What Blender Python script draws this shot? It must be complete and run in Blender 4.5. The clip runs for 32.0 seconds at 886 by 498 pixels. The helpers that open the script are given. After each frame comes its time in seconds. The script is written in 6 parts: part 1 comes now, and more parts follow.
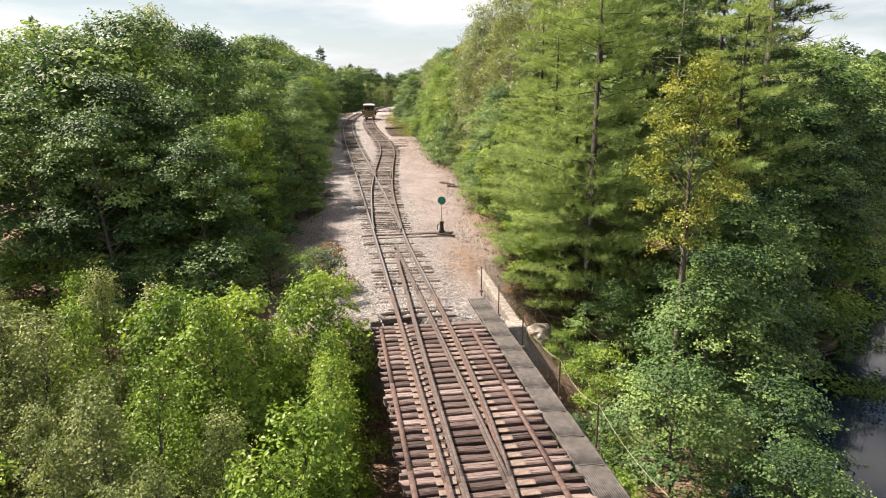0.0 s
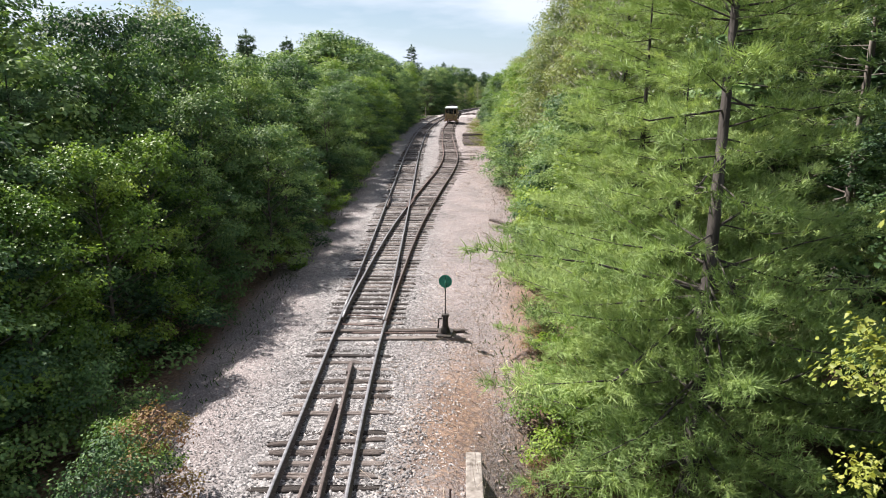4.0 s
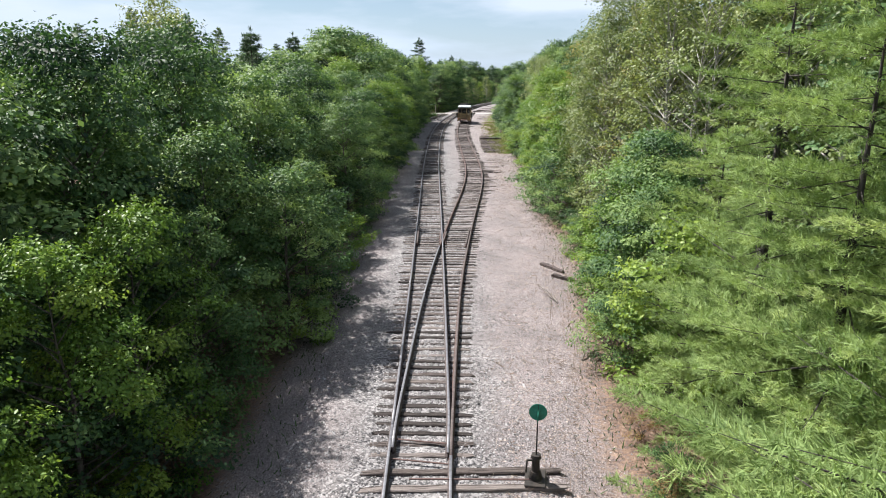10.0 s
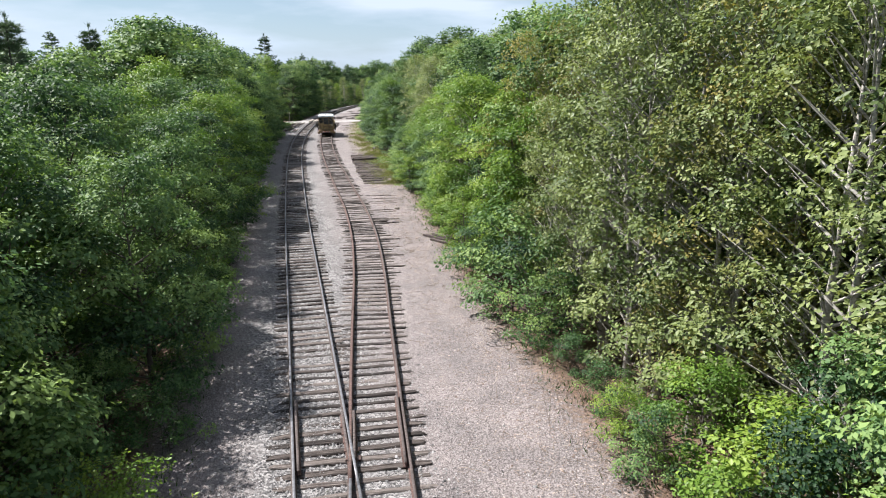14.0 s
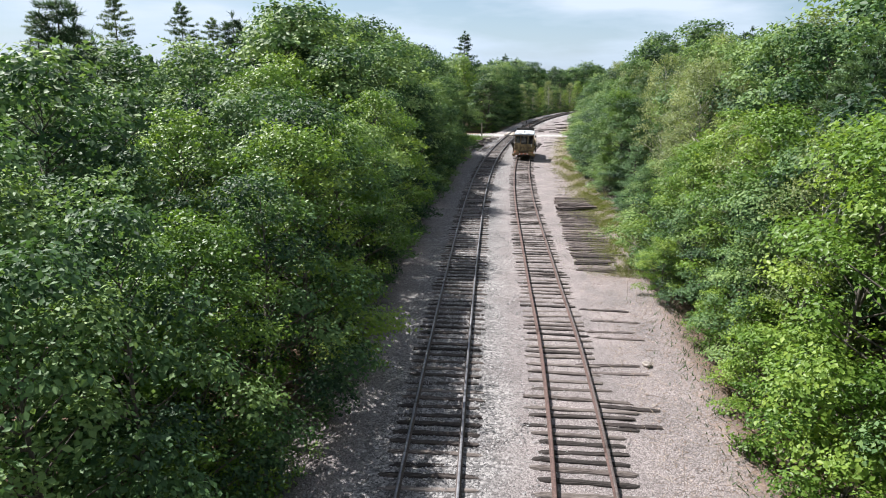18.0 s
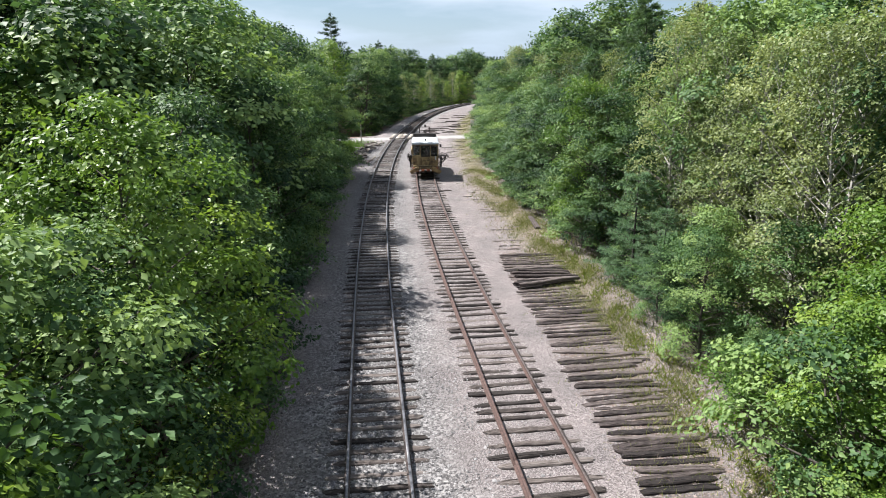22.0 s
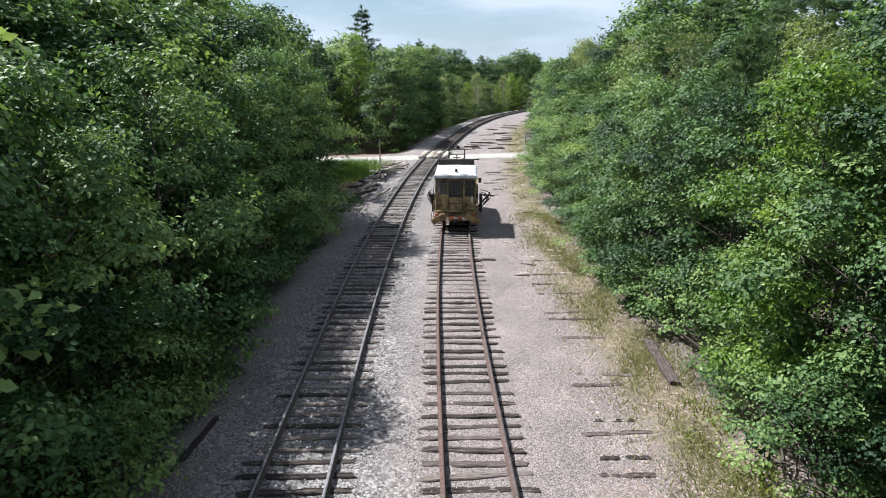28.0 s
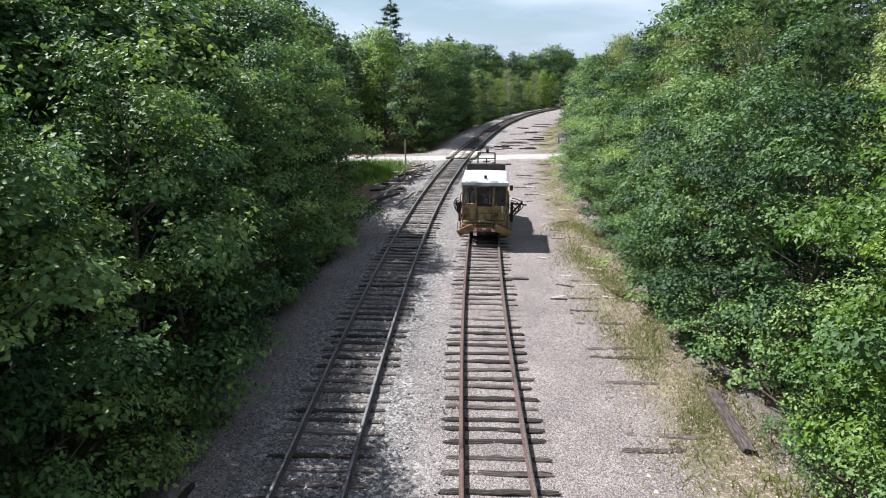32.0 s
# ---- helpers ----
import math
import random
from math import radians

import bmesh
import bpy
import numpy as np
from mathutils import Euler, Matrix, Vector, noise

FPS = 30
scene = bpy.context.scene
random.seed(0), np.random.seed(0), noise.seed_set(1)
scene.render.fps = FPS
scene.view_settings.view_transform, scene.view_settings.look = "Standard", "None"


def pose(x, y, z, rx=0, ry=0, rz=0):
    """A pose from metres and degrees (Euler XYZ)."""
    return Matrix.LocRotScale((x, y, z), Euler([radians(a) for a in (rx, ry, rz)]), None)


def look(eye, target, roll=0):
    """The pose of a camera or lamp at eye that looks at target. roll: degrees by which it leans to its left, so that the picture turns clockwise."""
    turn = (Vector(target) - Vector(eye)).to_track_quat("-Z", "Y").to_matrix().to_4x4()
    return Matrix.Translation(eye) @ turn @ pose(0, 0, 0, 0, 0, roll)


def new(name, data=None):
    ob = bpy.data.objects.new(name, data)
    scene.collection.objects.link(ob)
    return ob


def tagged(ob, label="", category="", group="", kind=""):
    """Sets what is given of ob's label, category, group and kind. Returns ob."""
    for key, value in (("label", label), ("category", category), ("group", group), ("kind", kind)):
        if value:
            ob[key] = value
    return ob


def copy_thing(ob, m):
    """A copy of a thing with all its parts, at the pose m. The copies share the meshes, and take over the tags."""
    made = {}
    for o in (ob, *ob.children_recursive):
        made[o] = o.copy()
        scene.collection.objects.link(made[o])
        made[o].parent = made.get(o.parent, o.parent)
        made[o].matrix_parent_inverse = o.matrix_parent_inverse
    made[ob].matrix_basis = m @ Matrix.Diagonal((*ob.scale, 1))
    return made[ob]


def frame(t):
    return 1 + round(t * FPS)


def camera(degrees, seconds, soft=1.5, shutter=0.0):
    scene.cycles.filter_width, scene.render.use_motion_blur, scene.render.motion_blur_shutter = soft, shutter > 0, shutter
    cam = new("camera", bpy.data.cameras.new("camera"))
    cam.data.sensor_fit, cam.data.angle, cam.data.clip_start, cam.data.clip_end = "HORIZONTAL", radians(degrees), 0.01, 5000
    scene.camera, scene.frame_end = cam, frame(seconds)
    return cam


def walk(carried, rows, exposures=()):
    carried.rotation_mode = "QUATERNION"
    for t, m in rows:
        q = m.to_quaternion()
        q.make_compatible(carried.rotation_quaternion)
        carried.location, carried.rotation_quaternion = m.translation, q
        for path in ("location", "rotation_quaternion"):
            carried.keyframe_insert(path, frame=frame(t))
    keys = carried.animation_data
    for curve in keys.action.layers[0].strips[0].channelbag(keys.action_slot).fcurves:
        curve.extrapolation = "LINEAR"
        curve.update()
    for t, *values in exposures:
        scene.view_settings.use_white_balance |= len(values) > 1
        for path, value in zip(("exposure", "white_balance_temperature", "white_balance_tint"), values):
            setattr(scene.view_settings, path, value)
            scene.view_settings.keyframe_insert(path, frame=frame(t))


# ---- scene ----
cam = camera(66.9, 32.0, 1.0)
ROWS = [  # seconds, place, turn in degrees
    (0, 0.066, 0.087, 7.522, 76.115, 0.098, 0.244),
    (0.5, 1.467, 3.274, 7.761, 76.123, 0.016, 2.552),
    (1, 2.48, 6.327, 8.028, 76.047, 0.014, 3.104),
    (1.5, 3.164, 9.307, 8.169, 76.043, 0.117, 3.932),
    (2, 3.41, 11.72, 8.259, 76.072, 0.032, 5.923),
    (2.5, 3.355, 13.199, 8.158, 76.128, -0.389, 9.773),
    (3, 3.182, 13.794, 7.94, 76.11, -0.198, 9.401),
    (3.5, 3.043, 14.106, 7.8, 76.123, -0.051, 8.989),
    (5.5, 2.352, 14.059, 7.478, 76.01, 0.252, 9.421),
    (6, 2.258, 13.99, 7.647, 75.971, 0.116, 10.933),
    (6.5, 2.191, 13.865, 8.098, 75.813, -0.015, 12.389),
    (7, 2.068, 13.891, 8.467, 75.709, -0.024, 12.831),
    (7.5, 1.808, 14.213, 8.632, 75.662, 0.017, 12.845),
    (8, 1.422, 14.9, 8.695, 75.643, 0.113, 11.421),
    (8.5, 1.104, 15.805, 8.791, 75.577, 0.002, 10.839),
    (9, 0.757, 16.929, 8.919, 75.485, -0.072, 10.473),
    (9.5, 0.348, 18.272, 9.035, 75.371, -0.16, 9.917),
    (10, -0.123, 19.899, 9.127, 75.27, -0.223, 9.134),
    (10.5, -0.612, 21.773, 9.189, 75.236, -0.355, 8.77),
    (11, -1.171, 23.948, 9.264, 75.232, -0.335, 7.612),
    (11.5, -1.805, 26.341, 9.381, 75.155, -0.251, 6.359),
    (12, -2.494, 28.888, 9.504, 75.06, -0.078, 3.5),
    (12.5, -3.247, 31.485, 9.588, 75.03, 0.308, -2.455),
    (13, -3.784, 34.233, 9.61, 75.073, 0.239, -3.043),
    (13.5, -4.194, 37.119, 9.623, 75.131, 0.114, -3.322),
    (15.5, -4.542, 48.262, 9.933, 75.122, 1.184, -2.058),
    (16, -4.87, 51.742, 9.915, 75.205, 0.69, 2.352),
    (16.5, -5.21, 55.167, 9.941, 75.214, 0.065, 8.385),
    (17, -5.661, 58.442, 9.985, 75.251, -0.472, 13.22),
    (17.5, -6.273, 61.623, 10.05, 75.19, -0.612, 14.345),
    (18, -7.037, 64.812, 10.102, 75.161, -0.607, 13.467),
    (18.5, -7.949, 67.88, 10.158, 75.081, -0.273, 9.527),
    (19, -8.696, 70.831, 10.187, 74.997, -0.209, 7.786),
    (19.5, -9.303, 73.726, 10.175, 74.896, -0.199, 7.699),
    (20, -9.873, 76.545, 10.096, 74.825, -0.251, 7.665),
    (20.5, -10.502, 79.368, 10.051, 74.701, -0.208, 7.042),
    (21, -11.164, 82.097, 9.971, 74.577, -0.088, 5.311),
    (21.5, -11.74, 84.684, 9.845, 74.525, 0.077, 3.104),
    (22, -12.196, 87.143, 9.641, 74.5, 0.084, 2.483),
    (22.5, -12.571, 89.543, 9.41, 74.499, 0.397, -1.542),
    (23, -12.763, 91.956, 9.252, 74.466, 0.482, -2.892),
    (23.5, -12.912, 94.343, 9.153, 74.423, 0.568, -3.56),
    (24, -13.037, 96.751, 9.108, 74.426, 0.62, -3.651),
    (24.5, -13.052, 99.202, 9.06, 74.51, 0.476, -1.683),
    (25, -13.04, 101.608, 9.067, 74.551, 0.442, -0.754),
    (25.5, -12.964, 103.882, 9.082, 74.673, 0.327, 0.462),
    (27.5, -12.712, 108.391, 8.735, 75.008, 0.368, 4.733),
    (28, -12.641, 108.792, 8.612, 75.019, 0.165, 6.765),
    (28.5, -12.598, 109.075, 8.536, 74.984, 0.08, 7.47),
    (29, -12.589, 109.258, 8.474, 74.937, 0.066, 7.762),
    (29.5, -12.581, 109.433, 8.474, 74.874, 0.051, 7.934),
    (30, -12.594, 109.811, 8.503, 74.872, 0.015, 8.132),
    (30.5, -12.658, 110.302, 8.538, 74.858, 0.009, 8.324),
    (31, -12.749, 110.91, 8.575, 74.811, -0.056, 8.682),
    (31.5, -12.87, 111.512, 8.592, 74.77, -0.077, 9.1),
    (32, -13.006, 112.084, 8.632, 74.687, -0.116, 9.267),
]
walk(cam, [(t, pose(*r)) for t, *r in ROWS], exposures=((0.0, 1.46, 7700, 15), (2.0, 1.4, 7100, 14), (5.5, 1.28, 6400, 12), (16.0, 1.17, 6250, 10), (32.0, 1.11, 6100, 9)))

# ---- world, sun ----
SUN_WAY = Vector((-0.545, 0.29, 0.787)).normalized()  # towards the sun
world = bpy.data.worlds.new("sky")
scene.world = world
world.use_nodes = True
wn, wl = world.node_tree.nodes, world.node_tree.links
wn.clear()
sky = wn.new("ShaderNodeTexSky")
sky.sky_type, sky.sun_disc = "NISHITA", False
sky.sun_elevation, sky.sun_rotation = math.asin(SUN_WAY.z), math.atan2(SUN_WAY.x, SUN_WAY.y)
sky.air_density, sky.dust_density, sky.ozone_density = 1.0, 0.4, 1.6
coord = wn.new("ShaderNodeTexCoord")
stretch = wn.new("ShaderNodeMapping")
stretch.inputs["Scale"].default_value = (2.0, 2.0, 9.0)
cloud = wn.new("ShaderNodeTexNoise")
cloud.inputs["Scale"].default_value, cloud.inputs["Detail"].default_value = 1.6, 6.0
cramp = wn.new("ShaderNodeValToRGB")
cramp.color_ramp.elements[0].position, cramp.color_ramp.elements[1].position = 0.42, 0.62
cmix = wn.new("ShaderNodeMix")
cmix.data_type = "RGBA"
cmix.inputs["B"].default_value = (10.2, 10.7, 11.3, 1)
bg = wn.new("ShaderNodeBackground")
bg.inputs["Strength"].default_value = 0.041
wout = wn.new("ShaderNodeOutputWorld")
wl.new(coord.outputs["Generated"], stretch.inputs["Vector"])
wl.new(stretch.outputs["Vector"], cloud.inputs["Vector"])
wl.new(cloud.outputs["Fac"], cramp.inputs["Fac"])
wl.new(cramp.outputs["Color"], cmix.inputs["Factor"])
wl.new(sky.outputs["Color"], cmix.inputs["A"])
haze, flatten, hramp = wn.new("ShaderNodeMix"), wn.new("ShaderNodeSeparateXYZ"), wn.new("ShaderNodeMapRange")
haze.data_type = "RGBA"
hramp.inputs["From Min"].default_value, hramp.inputs["From Max"].default_value = 0.0, 0.22
hramp.inputs["To Min"].default_value, hramp.inputs["To Max"].default_value = 0.6, 0.0
haze.inputs["B"].default_value = (6.4, 8.5, 11.3, 1)
wl.new(coord.outputs["Generated"], flatten.inputs["Vector"])
wl.new(flatten.outputs["Z"], hramp.inputs["Value"])
wl.new(hramp.outputs["Result"], haze.inputs["Factor"])
wl.new(cmix.outputs["Result"], haze.inputs["A"])
wl.new(haze.outputs["Result"], bg.inputs["Color"])
wl.new(bg.outputs["Background"], wout.inputs["Surface"])
sun = new("sun", bpy.data.lights.new("sun", "SUN"))
sun.data.energy, sun.data.angle, sun.data.color = 5.0, radians(0.6), (1.0, 0.95, 0.87)
sun.matrix_world = look(SUN_WAY * 60, (0, 0, 0))


# ---- materials ----
def material(name, stops, scale=4.0, rough=0.8, metal=0.0, bump=0.3, bump_scale=30.0, detail=6.0, island=0.0, objrand=0.0, coarse=0.0, stretch=(1, 1, 1)):
    """A noise-varied surface: stops are (position, colour) along the noise; coarse adds larger blotches."""
    m = bpy.data.materials.new(name)
    m.use_nodes = True
    n, l = m.node_tree.nodes, m.node_tree.links
    b = n["Principled BSDF"]
    co = n.new("ShaderNodeTexCoord")
    mp = n.new("ShaderNodeMapping")
    mp.inputs["Scale"].default_value = stretch
    l.new(co.outputs["Object"], mp.inputs["Vector"])
    t = n.new("ShaderNodeTexNoise")
    t.inputs["Scale"].default_value, t.inputs["Detail"].default_value = scale, detail
    l.new(mp.outputs["Vector"], t.inputs["Vector"])
    fac = t.outputs["Fac"]

    def add(value, gain):
        nonlocal fac
        a = n.new("ShaderNodeMath")
        a.operation = "MULTIPLY_ADD"
        l.new(value, a.inputs[0])
        a.inputs[1].default_value = gain
        l.new(fac, a.inputs[2])
        s = n.new("ShaderNodeMath")
        s.operation = "SUBTRACT"
        l.new(a.outputs[0], s.inputs[0])
        s.inputs[1].default_value = gain / 2
        fac = s.outputs[0]

    if coarse:
        big = n.new("ShaderNodeTexNoise")
        big.inputs["Scale"].default_value, big.inputs["Detail"].default_value = scale * 0.08, 3.0
        l.new(mp.outputs["Vector"], big.inputs["Vector"])
        add(big.outputs["Fac"], coarse)
    if island:
        add(n.new("ShaderNodeNewGeometry").outputs["Random Per Island"], island)
    if objrand:
        add(n.new("ShaderNodeObjectInfo").outputs["Random"], objrand)
    r = n.new("ShaderNodeValToRGB")
    e = r.color_ramp.elements
    e[0].position, e[0].color = stops[0][0], (*stops[0][1], 1)
    e[1].position, e[1].color = stops[-1][0], (*stops[-1][1], 1)
    for p, c in stops[1:-1]:
        e.new(p).color = (*c, 1)
    l.new(fac, r.inputs["Fac"])
    l.new(r.outputs["Color"], b.inputs["Base Color"])
    b.inputs["Roughness"].default_value, b.inputs["Metallic"].default_value = rough, metal
    if bump:
        t2 = n.new("ShaderNodeTexNoise")
        t2.inputs["Scale"].default_value, t2.inputs["Detail"].default_value = bump_scale, 4.0
        l.new(mp.outputs["Vector"], t2.inputs["Vector"])
        bp = n.new("ShaderNodeBump")
        bp.inputs["Strength"].default_value, bp.inputs["Distance"].default_value = bump, 0.02
        l.new(t2.outputs["Fac"], bp.inputs["Height"])
        l.new(bp.outputs["Normal"], b.inputs["Normal"])
    return m


def leaf_material(name, dark, mid, light, thin=0.35, rough=0.5):
    m = bpy.data.materials.new(name)
    m.use_nodes = True
    n, l = m.node_tree.nodes, m.node_tree.links
    b = n["Principled BSDF"]
    geo, info = n.new("ShaderNodeNewGeometry"), n.new("ShaderNodeObjectInfo")
    tone = n.new("ShaderNodeAttribute")
    tone.attribute_name = "tone"
    fac = None
    for value, gain in ((info.outputs["Random"], 0.3), (geo.outputs["Random Per Island"], 0.22), (tone.outputs["Fac"], 0.48)):
        a = n.new("ShaderNodeMath")
        a.operation = "MULTIPLY_ADD"
        l.new(value, a.inputs[0])
        a.inputs[1].default_value = gain
        if fac is None:
            a.inputs[2].default_value = 0.0
        else:
            l.new(fac, a.inputs[2])
        fac = a.outputs[0]
    r = n.new("ShaderNodeValToRGB")
    e = r.color_ramp.elements
    e[0].position, e[0].color = 0.18, (*dark, 1)
    e[1].position, e[1].color = 0.86, (*light, 1)
    e.new(0.5).color = (*mid, 1)
    l.new(fac, r.inputs["Fac"])
    l.new(r.outputs["Color"], b.inputs["Base Color"])
    b.inputs["Roughness"].default_value = rough
    b.inputs["Specular IOR Level"].default_value = 0.22
    tr = n.new("ShaderNodeBsdfTranslucent")
    warm = n.new("ShaderNodeMix")
    warm.data_type, warm.blend_type = "RGBA", "MULTIPLY"
    warm.inputs["Factor"].default_value, warm.inputs["B"].default_value = 1.0, (1.17, 1.18, 0.7, 1)
    l.new(r.outputs["Color"], warm.inputs["A"])
    l.new(warm.outputs["Result"], tr.inputs["Color"])
    mx = n.new("ShaderNodeMixShader")
    mx.inputs[0].default_value = thin * 0.6
    l.new(b.outputs[0], mx.inputs[1])
    l.new(tr.outputs[0], mx.inputs[2])
    l.new(mx.outputs[0], n["Material Output"].inputs["Surface"])
    return m


M_TIE = material("weathered_tie_wood", [(0.22, (0.016, 0.012, 0.011)), (0.42, (0.045, 0.035, 0.032)), (0.58, (0.1, 0.08, 0.073)), (0.85, (0.21, 0.18, 0.168))], 5, 0.92, 0, 0.7, 40, 8, 0.0, 0.55, stretch=(0.7, 9, 9))
M_BTIE = material("bridge_tie_wood", [(0.22, (0.03, 0.02, 0.019)), (0.42, (0.085, 0.057, 0.054)), (0.58, (0.15, 0.108, 0.102)), (0.85, (0.28, 0.22, 0.21))], 5, 0.9, 0, 0.6, 40, 8, 0.0, 0.5, stretch=(0.7, 9, 9))
M_OLDTIE = material("decayed_tie_wood", [(0.22, (0.012, 0.009, 0.009)), (0.42, (0.038, 0.028, 0.027)), (0.58, (0.085, 0.066, 0.063)), (0.85, (0.2, 0.165, 0.158))], 6, 0.95, 0, 0.9, 40, 8, 0.0, 0.5, stretch=(0.7, 7, 7))
M_RUST = material("rusty_rail_steel", [(0.3, (0.05, 0.03, 0.027)), (0.55, (0.1, 0.059, 0.052)), (0.8, (0.16, 0.108, 0.098))], 14, 0.8, 0.1, 0.3, 80)
M_MAINRAIL = material("worn_rail_steel", [(0.3, (0.045, 0.035, 0.034)), (0.55, (0.09, 0.069, 0.066)), (0.8, (0.165, 0.138, 0.132))], 14, 0.7, 0.2, 0.3, 80)
M_HEAD = material("polished_rail_head", [(0.3, (0.1, 0.098, 0.108)), (0.7, (0.2, 0.2, 0.22))], 9, 0.5, 0.4, 0.15, 60)
M_CONCRETE = material("weathered_concrete", [(0.3, (0.09, 0.082, 0.077)), (0.55, (0.155, 0.143, 0.135)), (0.8, (0.24, 0.222, 0.21))], 6, 0.92, 0, 0.4, 60, coarse=0.3)
M_BARK = material("grey_bark", [(0.3, (0.045, 0.036, 0.03)), (0.55, (0.1, 0.085, 0.075)), (0.8, (0.19, 0.17, 0.15))], 7, 0.95, 0, 0.8, 26, stretch=(1, 1, 0.25))
# conifer trunks: grey bark darkened, the crown's shade put into the colour
M_PINEBARK = material("shade_darkened_pine_bark", [(0.3, (0.022, 0.018, 0.016)), (0.55, (0.052, 0.044, 0.04)), (0.8, (0.11, 0.095, 0.088))], 7, 0.95, 0, 0.8, 26, stretch=(1, 1, 0.25))
M_BIRCH = material("birch_bark", [(0.32, (0.06, 0.055, 0.05)), (0.42, (0.3, 0.28, 0.26)), (0.8, (0.52, 0.5, 0.46))], 6, 0.8, 0, 0.3, 30, stretch=(1, 1, 2.5))
M_LEAF = leaf_material("broadleaf_green", (0.02, 0.05, 0.024), (0.082, 0.158, 0.056), (0.25, 0.35, 0.118), 0.48, 0.55)
M_LEAF_B = leaf_material("birch_leaf_green", (0.075, 0.11, 0.042), (0.165, 0.21, 0.08), (0.29, 0.33, 0.135), 0.5, 0.45)
M_LEAF_Y = leaf_material("fresh_yellow_green", (0.06, 0.125, 0.02), (0.14, 0.235, 0.042), (0.27, 0.36, 0.07), 0.6, 0.42)
M_LEAF_G = leaf_material("turning_yellow_leaf", (0.12, 0.16, 0.033), (0.24, 0.268, 0.055), (0.36, 0.345, 0.08), 0.5, 0.5)
M_PINE = leaf_material("white_pine_needles", (0.13, 0.2, 0.068), (0.255, 0.35, 0.128), (0.41, 0.49, 0.195), 0.5, 0.55)
M_LEAF_T = leaf_material("olive_tawny_leaf", (0.1, 0.115, 0.035), (0.2, 0.2, 0.065), (0.34, 0.29, 0.1), 0.5, 0.5)
M_SPRUCE = leaf_material("dark_conifer_needles", (0.04, 0.072, 0.044), (0.064, 0.108, 0.064), (0.104, 0.152, 0.088), 0.4, 0.6)
M_LEAF_R = leaf_material("browning_leaf", (0.07, 0.035, 0.02), (0.16, 0.085, 0.045), (0.25, 0.2, 0.07), 0.35, 0.6)
M_YPINE = leaf_material("young_pine_needles", (0.085, 0.155, 0.085), (0.15, 0.245, 0.135), (0.23, 0.33, 0.185), 0.4, 0.55)
M_FAR = leaf_material("far_foliage", (0.045, 0.09, 0.045), (0.0765, 0.135, 0.063), (0.126, 0.189, 0.09), 0.45, 0.6)
# deeper white pines: darker copy of M_PINE, the wood's shade put into the colour
M_PINE_FAR = leaf_material("shade_toned_pine_needles", (0.056, 0.104, 0.052), (0.096, 0.152, 0.072), (0.16, 0.224, 0.104), 0.45, 0.55)
M_WATER = bpy.data.materials.new("dark_river_water")
M_WATER.use_nodes = True
_b = M_WATER.node_tree.nodes["Principled BSDF"]
_b.inputs["Base Color"].default_value, _b.inputs["Roughness"].default_value = (0.01, 0.022, 0.042, 1), 0.06


# ---- building helpers ----
def raw(name, verts, faces, mats, parent=None, label="", smooth=False, index=None):
    """One mesh object from arrays of vertices and equal-sided faces (a list of arrays is joined)."""
    me = bpy.data.meshes.new(name)
    verts = np.asarray(verts, dtype=np.float32)
    groups = faces if isinstance(faces, list) else [faces]
    groups = [np.asarray(f, dtype=np.int32) for f in groups if len(f)]
    loops = np.concatenate([f.ravel() for f in groups])
    sizes = np.concatenate([np.full(len(f), f.shape[1], dtype=np.int32) for f in groups])
    me.vertices.add(len(verts))
    me.vertices.foreach_set("co", verts.ravel())
    me.loops.add(len(loops))
    me.loops.foreach_set("vertex_index", loops)
    me.polygons.add(len(sizes))
    me.polygons.foreach_set("loop_start", np.concatenate([[0], np.cumsum(sizes)[:-1]]).astype(np.int32))
    me.polygons.foreach_set("loop_total", sizes)
    if index is not None:
        me.polygons.foreach_set("material_index", np.asarray(index, dtype=np.int32))
    if smooth:
        me.polygons.foreach_set("use_smooth", np.ones(len(sizes), dtype=bool))
    me.update(calc_edges=True)
    for m in (mats if isinstance(mats, (list, tuple)) else [mats]):
        me.materials.append(m)
    ob = new(name, me)
    if parent:
        ob.parent = parent
    if label:
        ob["label"] = label
    return ob


def part(name, bm, mat, parent, label=""):
    me = bpy.data.meshes.new(name)
    bm.to_mesh(me)
    bm.free()
    me.materials.append(mat)
    ob = new(name, me)
    ob.parent = parent
    if label:
        ob["label"] = label
    return ob


def child(name, mesh, parent, m):
    """Another object on a shared mesh."""
    ob = new(name, mesh)
    ob.parent = parent
    ob.matrix_basis = m
    return ob


def box(bm, x0, y0, z0, x1, y1, z1, bevel=0.0, m=None):
    r = bmesh.ops.create_cube(bm, size=1.0)
    vs = r["verts"]
    for v in vs:
        v.co = Vector((x0 + (v.co.x + 0.5) * (x1 - x0), y0 + (v.co.y + 0.5) * (y1 - y0), z0 + (v.co.z + 0.5) * (z1 - z0)))
    if bevel:
        es = {e for v in vs for e in v.link_edges}
        vs = bmesh.ops.bevel(bm, geom=list(es), offset=bevel, segments=1, affect="EDGES")["verts"]
    if m is not None:
        bmesh.ops.transform(bm, matrix=m, verts=list({v for v in vs if v.is_valid}))
    return bm


def tube(bm, a, b, r0, r1=None, sides=8):
    a, b = Vector(a), Vector(b)
    d = b - a
    m = Matrix.Translation((a + b) / 2) @ d.to_track_quat("Z", "Y").to_matrix().to_4x4()
    bmesh.ops.create_cone(bm, cap_ends=True, segments=sides, radius1=r0, radius2=r0 if r1 is None else r1, depth=d.length, matrix=m)
    return bm


